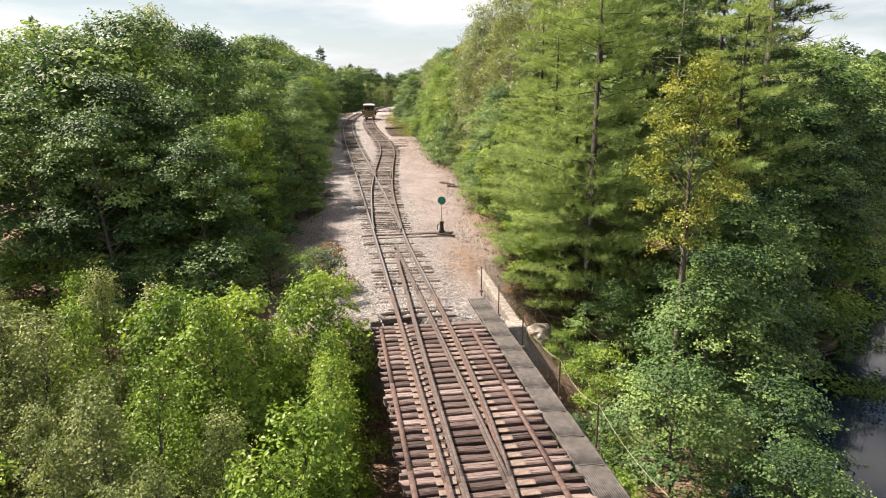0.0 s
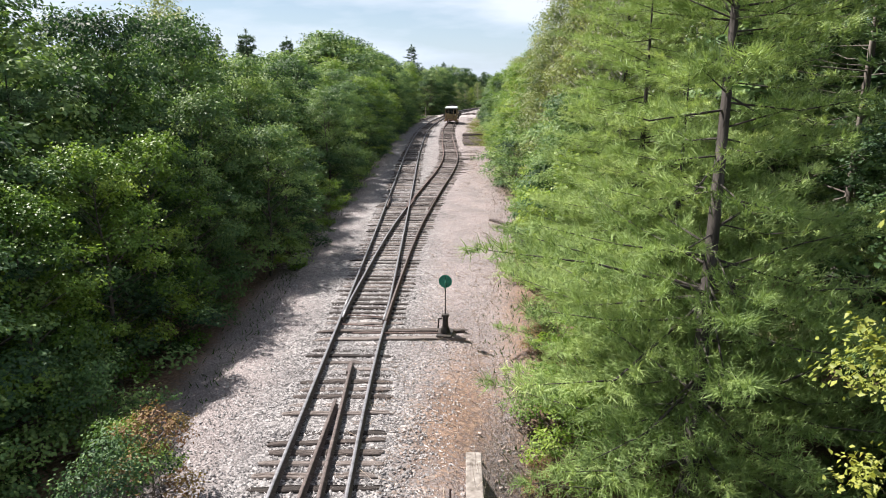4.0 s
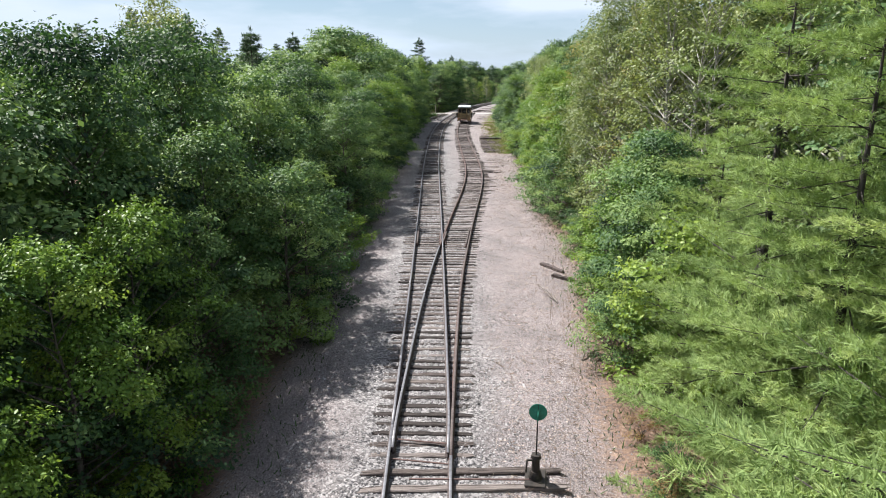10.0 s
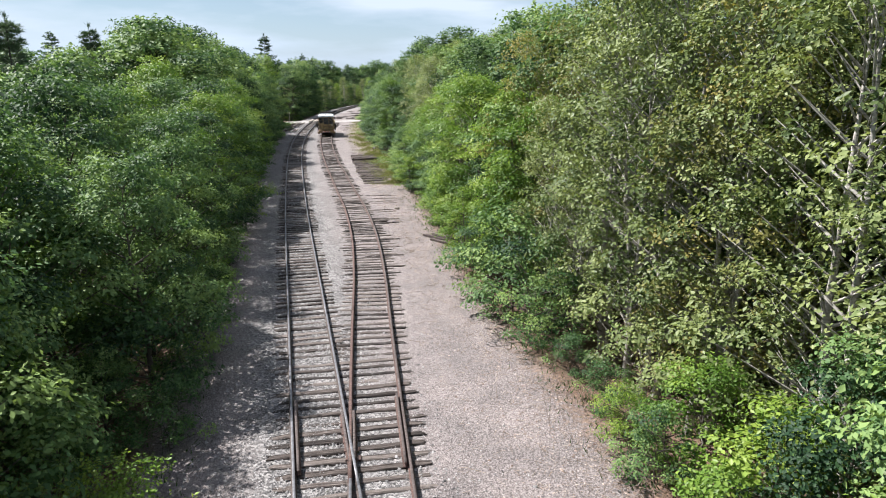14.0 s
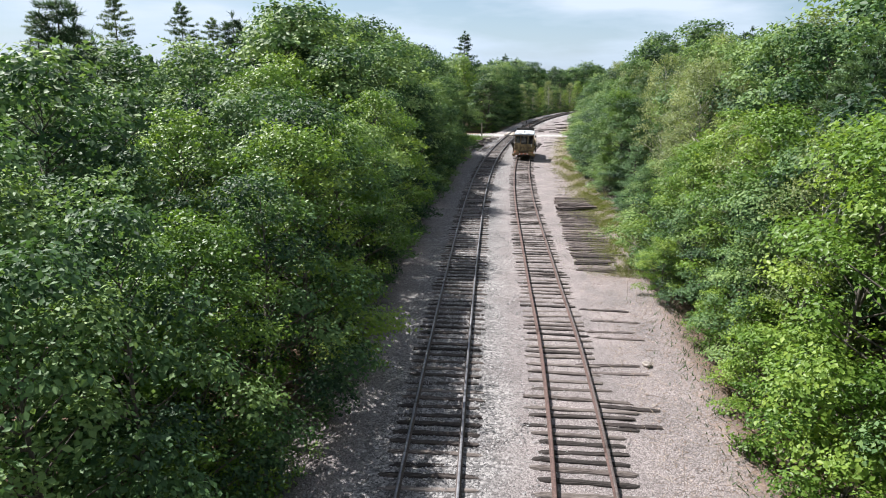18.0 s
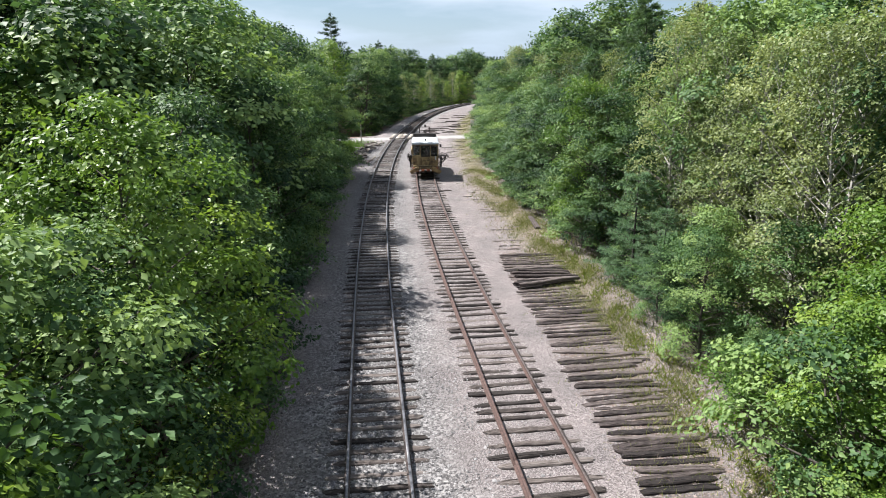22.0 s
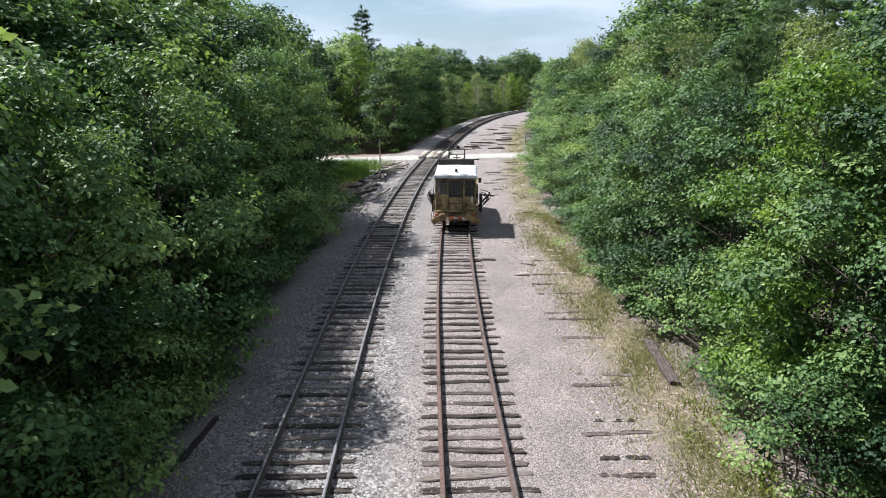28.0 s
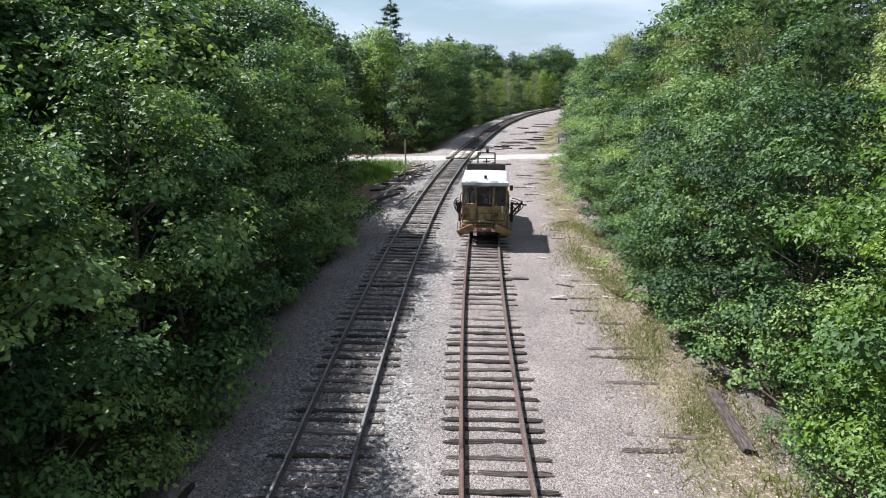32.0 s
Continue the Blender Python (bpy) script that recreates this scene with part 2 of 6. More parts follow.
# ---- the lines of the plan ----
MAIN_Y = np.array([-120, -60, 12.46, 30, 50, 64, 86.5, 101, 119.8, 134, 152, 170, 190, 218, 242, 258, 275, 295, 330])
MAIN_X = np.array([22.2, 12.1, -0.07, -3.02, -6.42, -8.85, -12.75, -15.1, -17.95, -19.75, -21.4, -22.3, -22.45, -21.2, -17.6, -13.0, -5.5, 7.0, 36.0])


def spline(xs, ys):
    xs, ys = np.asarray(xs, float), np.asarray(ys, float)
    h = np.diff(xs)
    d = np.diff(ys) / h
    m = np.concatenate([[d[0]], (d[:-1] * h[1:] + d[1:] * h[:-1]) / (h[:-1] + h[1:]), [d[-1]]])

    def f(x):
        x = np.asarray(x, float)
        i = np.clip(np.searchsorted(xs, x) - 1, 0, len(h) - 1)
        t = (x - xs[i]) / h[i]
        return (ys[i] * (1 + 2 * t) * (1 - t) ** 2 + h[i] * m[i] * t * (1 - t) ** 2 + ys[i + 1] * t * t * (3 - 2 * t) + h[i] * m[i + 1] * t * t * (t - 1))
    return f


main_left = spline(MAIN_Y, MAIN_X)
side_off = spline([20, 33.6, 40, 45, 49.6, 56, 64, 71, 79, 87, 97, 120, 143, 165], [0, 0, 0.3, 0.58, 0.92, 1.54, 2.4, 3.2, 3.92, 4.25, 4.22, 4.02, 3.85, 3.8])
GAUGE = 1.505


def line(fx, y0, y1, step=0.5):
    y = np.arange(y0, y1 + 1e-6, step)
    x = fx(y)
    t = np.stack([np.gradient(x, y), np.ones_like(y)], 1)
    t /= np.linalg.norm(t, axis=1)[:, None]
    return np.stack([x, y], 1), t


def beside(fx, d):
    """A line d metres to the right of a line, square to it."""
    def g(y):
        y = np.asarray(y, float)
        s = (fx(y + 0.05) - fx(y - 0.05)) / 0.1
        return fx(y) + d * np.sqrt(1 + s * s)
    return g


main_mid = beside(main_left, GAUGE / 2)
main_right = beside(main_left, GAUGE)


def side_left(y):
    return main_left(y) + side_off(y)


side_mid = beside(side_left, GAUGE / 2)
side_right = beside(side_left, GAUGE)
right_edge = spline([-60, 10, 20, 30, 44, 54, 65, 83, 103, 121, 130, 143, 171, 181, 215, 250, 275, 300, 330], [18, 5.5, 3.9, 2.5, 1.5, 1.4, -0.5, -2.8, -4.6, -6.4, -7.7, -9.5, -11.7, -11.9, -11.0, -5.0, 3, 17, 48])


def ground_z(x, y):
    """Height of the ground: flat roadbed, falling off both sides, a river valley under the bridge, far hills."""
    x, y = np.asarray(x, float), np.asarray(y, float)
    yc = np.clip(y, -60, 325)
    left = main_left(yc) - 2.2
    right = right_edge(yc) + 0.2
    off = np.maximum(np.maximum(left - x, x - right), 0)
    z = -0.06 - 1.3 * (1 - np.exp(-np.maximum(off - 0.2, 0) / 2.2))
    beyond = np.clip(np.abs(y - 178 - 0.3 * (x + 18)) / 4 - 1, 0, 1)
    z = z * beyond - 0.05 * (1 - beyond)
    z = z - 0.24 * np.clip((x - 0.2) / 1.1, 0, 1) * np.clip((44 - y) / 8, 0, 1) * (x < right)
    under = np.clip((21.0 - y) / 0.4, 0, 1)
    z = z * (1 - under) - 4.6 * under
    foot = 2.55 - 0.13 * (y - 20.5)
    s = np.minimum((np.clip(x - foot, 0, None) * 0.95 + 0.7 * np.clip((x - foot + 0.3) / 0.4, 0, 1)) * np.clip((31 - y) / 5, 0, 1), 4.4)
    z = np.where(x > 1.5, np.minimum(z, -0.1 - s), z)
    bank = np.clip((x - (6.8 + 0.66 * np.maximum(y - 17, 0))) / 4.5, 0, 1) * np.clip((62 - y) / 10, 0, 1)
    z = z * (1 - bank) - 6.4 * bank
    hill = np.clip((np.hypot(x + 10, y - 60) - 330) / 420, 0, 1)
    return z + 6 * hill * hill * (3 - 2 * hill)


# ---- ground, water ----
def ground_material():
    """Ballast, pale gravel, brown litter, dry grass and road grit, mixed by the zones stored on the ground."""
    m = bpy.data.materials.new("gravel_soil_and_litter")
    m.use_nodes = True
    n, l = m.node_tree.nodes, m.node_tree.links
    b = n["Principled BSDF"]
    b.inputs["Roughness"].default_value = 0.95
    co = n.new("ShaderNodeTexCoord")

    def tex(kind, scale, detail=5.0):
        t = n.new(kind)
        t.inputs["Scale"].default_value = scale
        if kind == "ShaderNodeTexNoise":
            t.inputs["Detail"].default_value = detail
        l.new(co.outputs["Object"], t.inputs["Vector"])
        return t

    def ramp(src, stops):
        r = n.new("ShaderNodeValToRGB")
        e = r.color_ramp.elements
        e[0].position, e[0].color = stops[0][0], (*stops[0][1], 1)
        e[1].position, e[1].color = stops[-1][0], (*stops[-1][1], 1)
        for p, c in stops[1:-1]:
            e.new(p).color = (*c, 1)
        l.new(src, r.inputs["Fac"])
        return r.outputs["Color"]

    cells = tex("ShaderNodeTexVoronoi", 15.0)
    grey = n.new("ShaderNodeSeparateColor")
    l.new(cells.outputs["Color"], grey.inputs["Color"])
    fine, mid, wide = tex("ShaderNodeTexNoise", 60, 3), tex("ShaderNodeTexNoise", 9, 8), tex("ShaderNodeTexNoise", 0.55, 5)
    ballast = ramp(grey.outputs[0], [(0.0, (0.055, 0.053, 0.056)), (0.5, (0.175, 0.167, 0.172)), (1.0, (0.4, 0.385, 0.39))])
    grit = tex("ShaderNodeTexVoronoi", 38.0)
    gs = n.new("ShaderNodeSeparateColor")
    l.new(grit.outputs["Color"], gs.inputs["Color"])
    gravel = ramp(gs.outputs[1], [(0.0, (0.088, 0.073, 0.075)), (0.5, (0.2, 0.174, 0.176)), (1.0, (0.38, 0.34, 0.342))])
    litter = ramp(mid.outputs["Fac"], [(0.25, (0.055, 0.034, 0.024)), (0.5, (0.165, 0.102, 0.072)), (0.75, (0.33, 0.235, 0.18))])
    grass = ramp(mid.outputs["Fac"], [(0.3, (0.07, 0.065, 0.032)), (0.5, (0.17, 0.145, 0.085)), (0.75, (0.32, 0.275, 0.2))])
    zone = n.new("ShaderNodeAttribute")
    zone.attribute_name = "zone"
    sep = n.new("ShaderNodeSeparateColor")
    l.new(zone.outputs["Color"], sep.inputs["Color"])

    def edge(value, noise_out, sharp=3.0):
        a = n.new("ShaderNodeMath")
        a.operation = "ADD"
        l.new(value, a.inputs[0])
        l.new(noise_out, a.inputs[1])
        c = n.new("ShaderNodeMath")
        c.operation, c.use_clamp = "MULTIPLY_ADD", True
        l.new(a.outputs[0], c.inputs[0])
        c.inputs[1].default_value, c.inputs[2].default_value = sharp, 0.5 - sharp
        return c.outputs[0]

    def mix(fac, a, c):
        x = n.new("ShaderNodeMix")
        x.data_type = "RGBA"
        l.new(fac, x.inputs["Factor"])
        l.new(a, x.inputs["A"])
        l.new(c, x.inputs["B"])
        return x.outputs["Result"]

    col = mix(edge(sep.outputs[0], wide.outputs["Fac"], 2.0), gravel, ballast)
    col = mix(edge(sep.outputs[2], mid.outputs["Fac"], 2.2), col, grass)
    col = mix(edge(sep.outputs[1], mid.outputs["Fac"], 2.2), col, litter)
    blot = ramp(wide.outputs["Fac"], [(0.3, (0.72, 0.72, 0.72)), (0.7, (1.08, 1.06, 1.04))])
    mul = n.new("ShaderNodeMix")
    mul.data_type, mul.blend_type = "RGBA", "MULTIPLY"
    mul.inputs["Factor"].default_value = 1.0
    l.new(col, mul.inputs["A"])
    l.new(blot, mul.inputs["B"])
    l.new(mul.outputs["Result"], b.inputs["Base Color"])
    bp = n.new("ShaderNodeBump")
    bp.inputs["Strength"].default_value, bp.inputs["Distance"].default_value = 0.9, 0.025
    hs = n.new("ShaderNodeMath")
    hs.operation = "MULTIPLY_ADD"
    l.new(cells.outputs["Distance"], hs.inputs[0])
    hs.inputs[1].default_value = -0.8
    l.new(fine.outputs["Fac"], hs.inputs[2])
    l.new(hs.outputs[0], bp.inputs["Height"])
    l.new(bp.outputs["Normal"], b.inputs["Normal"])
    return m


M_GROUND = ground_material()


def zones(x, y):
    """Weights of ballast, brown litter and dry grass on the ground."""
    yc = np.clip(y, -60, 325)
    ml, re = main_left(yc), right_edge(yc)
    d = x - ml
    ballast = np.clip(1 - np.abs(d - 0.75) / 3.6, 0, 1) * 1.2 * (y > 20.9)
    lit = np.clip((x - re + 1.6) / 2.6, 0, 1) * np.where(y < 75, 1.0, np.where(y < 100, 0.75, 0.45)) + np.clip((-d - 3.4) / 1.8, 0, 1) + 1.0 * (y < 20.9)
    soil = np.exp(-(((x - 0.9) / 1.3) ** 2) - (((y - 29) / 5.0) ** 2)) * 0.75
    field = np.clip(2.2 - np.abs(x + 7.25 + 0.135 * (y - 104.8)) / 0.9, 0, 1) * np.clip((y - 99) / 3, 0, 1) * np.clip((125 - y) / 4, 0, 1)
    lit = np.maximum(lit, np.maximum(soil, field * 0.4))
    grass = np.exp(-(((x - re + 1.5) / 1.5) ** 2)) * 0.75 * np.clip((y - 104) / 14, 0, 1) * np.clip((240 - y) / 20, 0, 1)
    grass += np.exp(-(((x + 29) / 2.4) ** 2) - (((y - 169) / 2.4) ** 2)) * 1.3
    road = np.clip(2.2 - np.abs(y - 178 - 0.3 * (x + 18)) / 1.6, 0, 1)
    return np.stack([ballast * (1 - road), np.clip(lit * (1 - grass * 0.6), 0, 1) * (1 - road), np.clip(grass, 0, 1) * (1 - road), np.ones_like(x)], -1)


def sheet(xs, ys, zf):
    gx, gy = np.meshgrid(xs, ys)
    v = np.stack([gx.ravel(), gy.ravel(), zf(gx, gy).ravel()], 1)
    nx, ny = len(xs), len(ys)
    i = (np.arange(ny - 1)[:, None] * nx + np.arange(nx - 1)[None, :]).ravel()
    return v, np.stack([i, i + 1, i + nx + 1, i + nx], 1)


gx = np.concatenate([[-3000, -1500, -700, -500, -300, -200, -150, -110, -80, -60, -50], np.arange(-42, 16, 0.55), np.arange(16, 44, 2), [50, 60, 80, 110, 150, 200, 300, 500, 700, 1500, 3000]])
gy = np.concatenate([[-3000, -1200, -500, -200, -100], np.arange(-50, 16, 2), np.arange(16, 40, 0.4), np.arange(40, 250, 0.9), np.arange(250, 360, 5), np.arange(370, 800, 30), [900, 1500, 3000]])
v, f = sheet(gx, gy, ground_z)
rg = np.random.default_rng(3)
v[:, 2] += np.where(np.abs(v[:, 0] - main_left(np.clip(v[:, 1], -60, 325)) - 2.5) < 14, rg.normal(size=len(v)) * 0.012, 0)
ground = tagged(raw("ground", v, f, M_GROUND, smooth=True), "pale gravel roadbed falling off to brown woodland litter", "ground", kind="structure")
zone = ground.data.attributes.new("zone", "FLOAT_COLOR", "POINT")
zone.data.foreach_set("color", zones(v[:, 0], v[:, 1]).astype(np.float32).ravel())
v, f = sheet(np.linspace(-60, 90, 3), np.linspace(-90, 80, 3), lambda x, y: x * 0 - 5.0)
tagged(raw("water", v, f, M_WATER), "dark still river water below the bridge", "water", kind="structure")

# a light gravel road that crosses the line
rx_ = np.linspace(-70, 4, 60)
ry_ = np.linspace(-2.2, 2.2, 7)
gx_, gy_ = np.meshgrid(rx_, ry_)
yy_ = 178 + 0.3 * (gx_ + 18) + gy_ + 0.25 * np.sin(gx_ * 0.7)
v = np.stack([gx_.ravel(), yy_.ravel(), np.where(np.abs(gy_) > 2, -0.09, -0.025).ravel()], 1)
i = (np.arange(6)[:, None] * 60 + np.arange(59)[None, :]).ravel()
M_ROAD = material("pale_road_grit", [(0.25, (0.22, 0.21, 0.2)), (0.5, (0.32, 0.31, 0.3)), (0.75, (0.41, 0.4, 0.39))], 8, 0.95, 0, 0.5, 40, coarse=0.3)
tagged(raw("road", v, np.stack([i, i + 1, i + 61, i + 60], 1), M_ROAD, smooth=True), "narrow pale gravel road crossing the tracks", "road", kind="structure")


def stones(name, n, place, size, mat, label, seed, tall=1.0):
    """Loose stones lying on the ground, in one mesh."""
    r = np.random.default_rng(seed)
    p = place(r, n)
    n = len(p)
    chip = np.array([(1, 0, -0.25), (0, 1, -0.25), (-1, 0, -0.25), (0, -1, -0.25), (0, 0, 0.75)], float)
    tri = np.array([(0, 1, 4), (1, 2, 4), (2, 3, 4), (3, 0, 4)])
    s = size * r.lognormal(0, 0.35, (n, 1, 1))
    q = chip[None] * s * r.uniform(0.6, 1.25, (n, 5, 3))
    q[:, 4, :2] += r.normal(size=(n, 2)) * s[:, 0] * 0.45
    q[:, :, 2] *= tall
    th = r.uniform(0, 2 * math.pi, n)
    c, d = np.cos(th)[:, None], np.sin(th)[:, None]
    q = np.stack([q[:, :, 0] * c - q[:, :, 1] * d, q[:, :, 0] * d + q[:, :, 1] * c, q[:, :, 2]], 2)
    v = (q + p[:, None, :]).reshape(-1, 3)
    f = (tri[None] + (np.arange(n) * 5)[:, None, None]).reshape(-1, 3)
    return tagged(raw(name, v, f, mat), label, "stones", kind="stuff")


M_STONE = material("ballast_stone", [(0.1, (0.07, 0.067, 0.07)), (0.5, (0.195, 0.186, 0.19)), (0.9, (0.33, 0.318, 0.322))], 20, 0.9, 0, 0.2, 60, island=0.9)


def heaped(x, y):
    """How far ballast is heaped up to the tops of the ties, in patches along the tracks."""
    p = np.sin(y * 0.83 + 1.3 * np.sin(x * 1.9)) + np.sin(y * 2.3 + x * 1.4) + 0.8 * np.sin(y * 5.1 - x * 2.7)
    near = np.minimum(np.abs(x - main_mid(y)), np.abs(x - side_mid(np.clip(y, 34, 158))))
    return np.clip(p * 0.35 + 0.35, 0, 1) * np.clip((1.9 - near) / 0.4, 0, 1)


def on_ballast(r, n):
    y = 21.5 + 150 * r.uniform(size=n) ** 1.25
    x = main_left(y) + np.where(r.uniform(size=n) < 0.98, r.normal(0.75, 1.75, n), r.uniform(-2.4, 9, n))
    ok = (x < right_edge(y) + 0.5) & (x > main_left(y) - 2.8)
    x, y = x[ok], y[ok]
    return np.stack([x, y, ground_z(x, y) + 0.006 + 0.026 * heaped(x, y) * r.uniform(0.5, 1.0, len(x))], 1)


stones("ballast", 165000, on_ballast, 0.025, M_STONE, "loose grey ballast stones around the ties", 8)


M_CHIP = material("pale_wood_chips", [(0.1, (0.1, 0.066, 0.052)), (0.5, (0.27, 0.205, 0.178)), (0.9, (0.4, 0.335, 0.305))], 20, 0.9, 0, 0.2, 60, island=0.9)


def on_verge(r, n):
    y = np.concatenate([r.uniform(98, 150, n * 4 // 5), r.uniform(24, 98, n - n * 4 // 5)])
    x = right_edge(y) - np.abs(r.normal(1.5, 1.2, n))
    ok = x > side_right(np.clip(y, 40, 158)) + 1.6
    x, y = x[ok], y[ok]
    return np.stack([x, y, ground_z(x, y) + 0.006], 1)


stones("verge_chips", 46000, on_verge, 0.025, M_CHIP, "pale wood chips and dead leaves on the verge", 9, 0.5)


def blades(name, place, n, size, mat, label, seed, width=0.012, category="grass"):
    """Upright tapering blades, in one mesh."""
    r = np.random.default_rng(seed)
    p = place(r, n)
    n = len(p)
    h = size * r.uniform(0.5, 1.4, (n, 1))
    lean = np.concatenate([r.normal(size=(n, 2)) * 0.7, np.ones((n, 1))], 1) * h
    th = r.uniform(0, math.pi, n)
    u = np.stack([np.cos(th), np.sin(th), th * 0], 1) * width
    v = np.stack([p - u, p + u, p + lean], 1).reshape(-1, 3)
    return tagged(raw(name, v, np.arange(len(v)).reshape(-1, 3), mat), label, category, kind="stuff")


M_GRASS = leaf_material("dry_grass", (0.1, 0.125, 0.04), (0.235, 0.235, 0.085), (0.42, 0.37, 0.18), 0.45, 0.7)
M_TWIG = material("dead_twigs", [(0.2, (0.13, 0.085, 0.06)), (0.5, (0.27, 0.2, 0.155)), (0.8, (0.42, 0.35, 0.29))], 12, 0.95, 0, 0.3, 40, island=0.8)


def on_grass(r, n):
    y = np.where(r.uniform(size=n) < 0.75, r.uniform(99, 150, n), r.uniform(150, 235, n))
    re = right_edge(y)
    x = re - 1.2 + r.normal(size=n) * 1.0
    patch = np.sin(y * 0.9 + 2 * np.sin(x * 1.7)) + r.normal(size=n) * 0.8
    ok = (patch > -0.2) & (np.abs(y - 178 - 0.3 * (x + 18)) > 2.4)
    x, y = x[ok], y[ok]
    return np.stack([x, y, ground_z(x, y)], 1)


blades("verge_grass", on_grass, 90000, 0.13, M_GRASS, "patchy dry yellow-green grass on the verge", 5)


def on_patch(r, n):
    x, y = -28.6 + r.normal(size=n) * 1.7, 169.3 + r.normal(size=n) * 1.5
    return np.stack([x, y, ground_z(x, y)], 1)


blades("crossing_grass", on_patch, 5000, 0.42, leaf_material("lush_grass", (0.07, 0.14, 0.03), (0.14, 0.23, 0.05), (0.24, 0.31, 0.09), 0.4, 0.6), "lush green grass beside the crossing", 15, 0.03)


def on_edge(r, n):
    y = np.concatenate([r.uniform(24, 100, n * 2 // 3), r.uniform(100, 240, n - n * 2 // 3)])
    side = r.uniform(size=n) < 0.3
    x = np.where(side, main_left(y) - 2.6 - np.abs(r.normal(size=n)) * 1.3, right_edge(y) + 0.3 + r.normal(size=n) * 0.6)
    return np.stack([x, y, ground_z(x, y)], 1)


M_WEED = leaf_material("low_weeds", (0.04, 0.08, 0.02), (0.09, 0.15, 0.035), (0.2, 0.22, 0.06), 0.3, 0.6)
blades("verge_weeds", on_edge, 8000, 0.16, M_WEED, "low green weeds at the foot of the trees", 6, 0.02, "weeds")


def fallen(r, n):
    y = np.concatenate([r.uniform(23, 100, n * 4 // 5), r.uniform(100, 165, n - n * 4 // 5)])
    x = right_edge(y) - 0.6 + np.where(r.uniform(size=n) < 0.5, r.normal(size=n) * 1.0, -np.abs(r.normal(size=n)) * 2.4)
    x = np.maximum(x, side_right(np.clip(y, 34, 158)) + 0.9 + r.uniform(size=n))
    return np.stack([x, y, ground_z(x, y) + 0.02], 1)


def litter(n, seed):
    r = np.random.default_rng(seed)
    p = fallen(r, n)
    th = r.uniform(0, 2 * math.pi, n)
    L = r.lognormal(-1.2, 0.6, n) * 0.5
    d = np.stack([np.cos(th) * L, np.sin(th) * L, r.uniform(-0.02, 0.12, n)], 1)
    rad = r.uniform(0.003, 0.008, n)
    v, f = sticks([(p[k], p[k] + d[k], rad[k], rad[k] * 0.6) for k in range(n)], 3)
    tagged(raw("fallen_twigs", v, f, M_TWIG), "dry brown twigs and litter on the bank", "twigs", kind="stuff")
    y = np.concatenate([r.uniform(38, 60, 130), r.uniform(24, 36, 70), r.uniform(62, 100, 30)])
    x = right_edge(y) - 0.9 + r.normal(size=len(y)) * 0.6
    z = ground_z(x, y)
    h = r.uniform(0.4, 1.5, len(y))
    segs = []
    for k in range(len(y)):
        a = np.array([x[k], y[k], z[k] - 0.05])
        b = a + np.array([r.normal() * 0.25, r.normal() * 0.25, 1.0]) * h[k]
        segs.append((a, b, 0.006, 0.002))
        for q in range(2):
            s = a + (b - a) * r.uniform(0.4, 0.8)
            segs.append((s, s + np.array([r.normal() * 0.25, r.normal() * 0.25, 0.25]) * h[k] * 0.6, 0.003, 0.0015))
    v, f = sticks(segs, 3)
    tagged(raw("dead_stems", v, f, M_TWIG), "bare brown stems of dead brush by the track", "brush", kind="stuff")


def sticks(segs, sides=5, trunk=0):
    """Tapered sticks from (a, b, ra, rb) rows, as one mesh's arrays; trunk: the first so many make the trunk that the others grow from."""
    a = np.array([s[0] for s in segs], float)
    b = np.array([s[1] for s in segs], float)
    ra, rb = np.array([s[2] for s in segs]), np.array([s[3] for s in segs])
    d = b - a
    d /= np.linalg.norm(d, axis=1)[:, None] + 1e-9
    u = np.cross(d, np.where(np.abs(d[:, 1:2]) < 0.8, [[0.31, 0.9, 0.13]], [[1, 0, 0.1]]))
    u /= np.linalg.norm(u, axis=1)[:, None]
    w = np.cross(d, u)
    ang = np.arange(sides) * 2 * math.pi / sides
    ring = np.cos(ang)[None, :, None] * u[:, None] + np.sin(ang)[None, :, None] * w[:, None]
    v = np.concatenate([a[:, None] + ring * ra[:, None, None], b[:, None] + ring * rb[:, None, None]], 1).reshape(-1, 3)
    k = np.arange(sides)
    q = np.stack([k, (k + 1) % sides, sides + (k + 1) % sides, sides + k], 1)
    f = (q[None] + (np.arange(len(segs)) * 2 * sides)[:, None, None]).reshape(-1, 4)
    if not trunk:
        return v, f
    webs = []
    for j in range(1, len(segs)):
        o = j * 2 * sides
        own = np.concatenate([np.arange(min(j, trunk) * 2 * sides), np.arange(o - 2 * sides, o)])
        near = int(own[np.argmin(((v[own] - a[j]) ** 2).sum(1))])
        webs.append((near, o, o + 1))
    return v, [f, np.array(webs)]


def on_field(r, n):
    y = 100 + 26 * r.uniform(size=n)
    x = right_edge(y) - 0.7 + r.normal(size=n) * 0.55
    ok = np.sin(y * 2.1 + 3 * np.sin(x * 2.3)) + r.normal(size=n) * 0.5 > 0.1
    x, y = x[ok], y[ok]
    return np.stack([x, y, ground_z(x, y)], 1)


blades("field_weeds", on_field, 5200, 0.2, leaf_material("yellow_green_weeds", (0.11, 0.15, 0.03), (0.24, 0.27, 0.055), (0.4, 0.38, 0.1), 0.4, 0.6), "yellow-green weeds among the abandoned ties", 17, 0.024, "weeds")
litter(9000, 12)

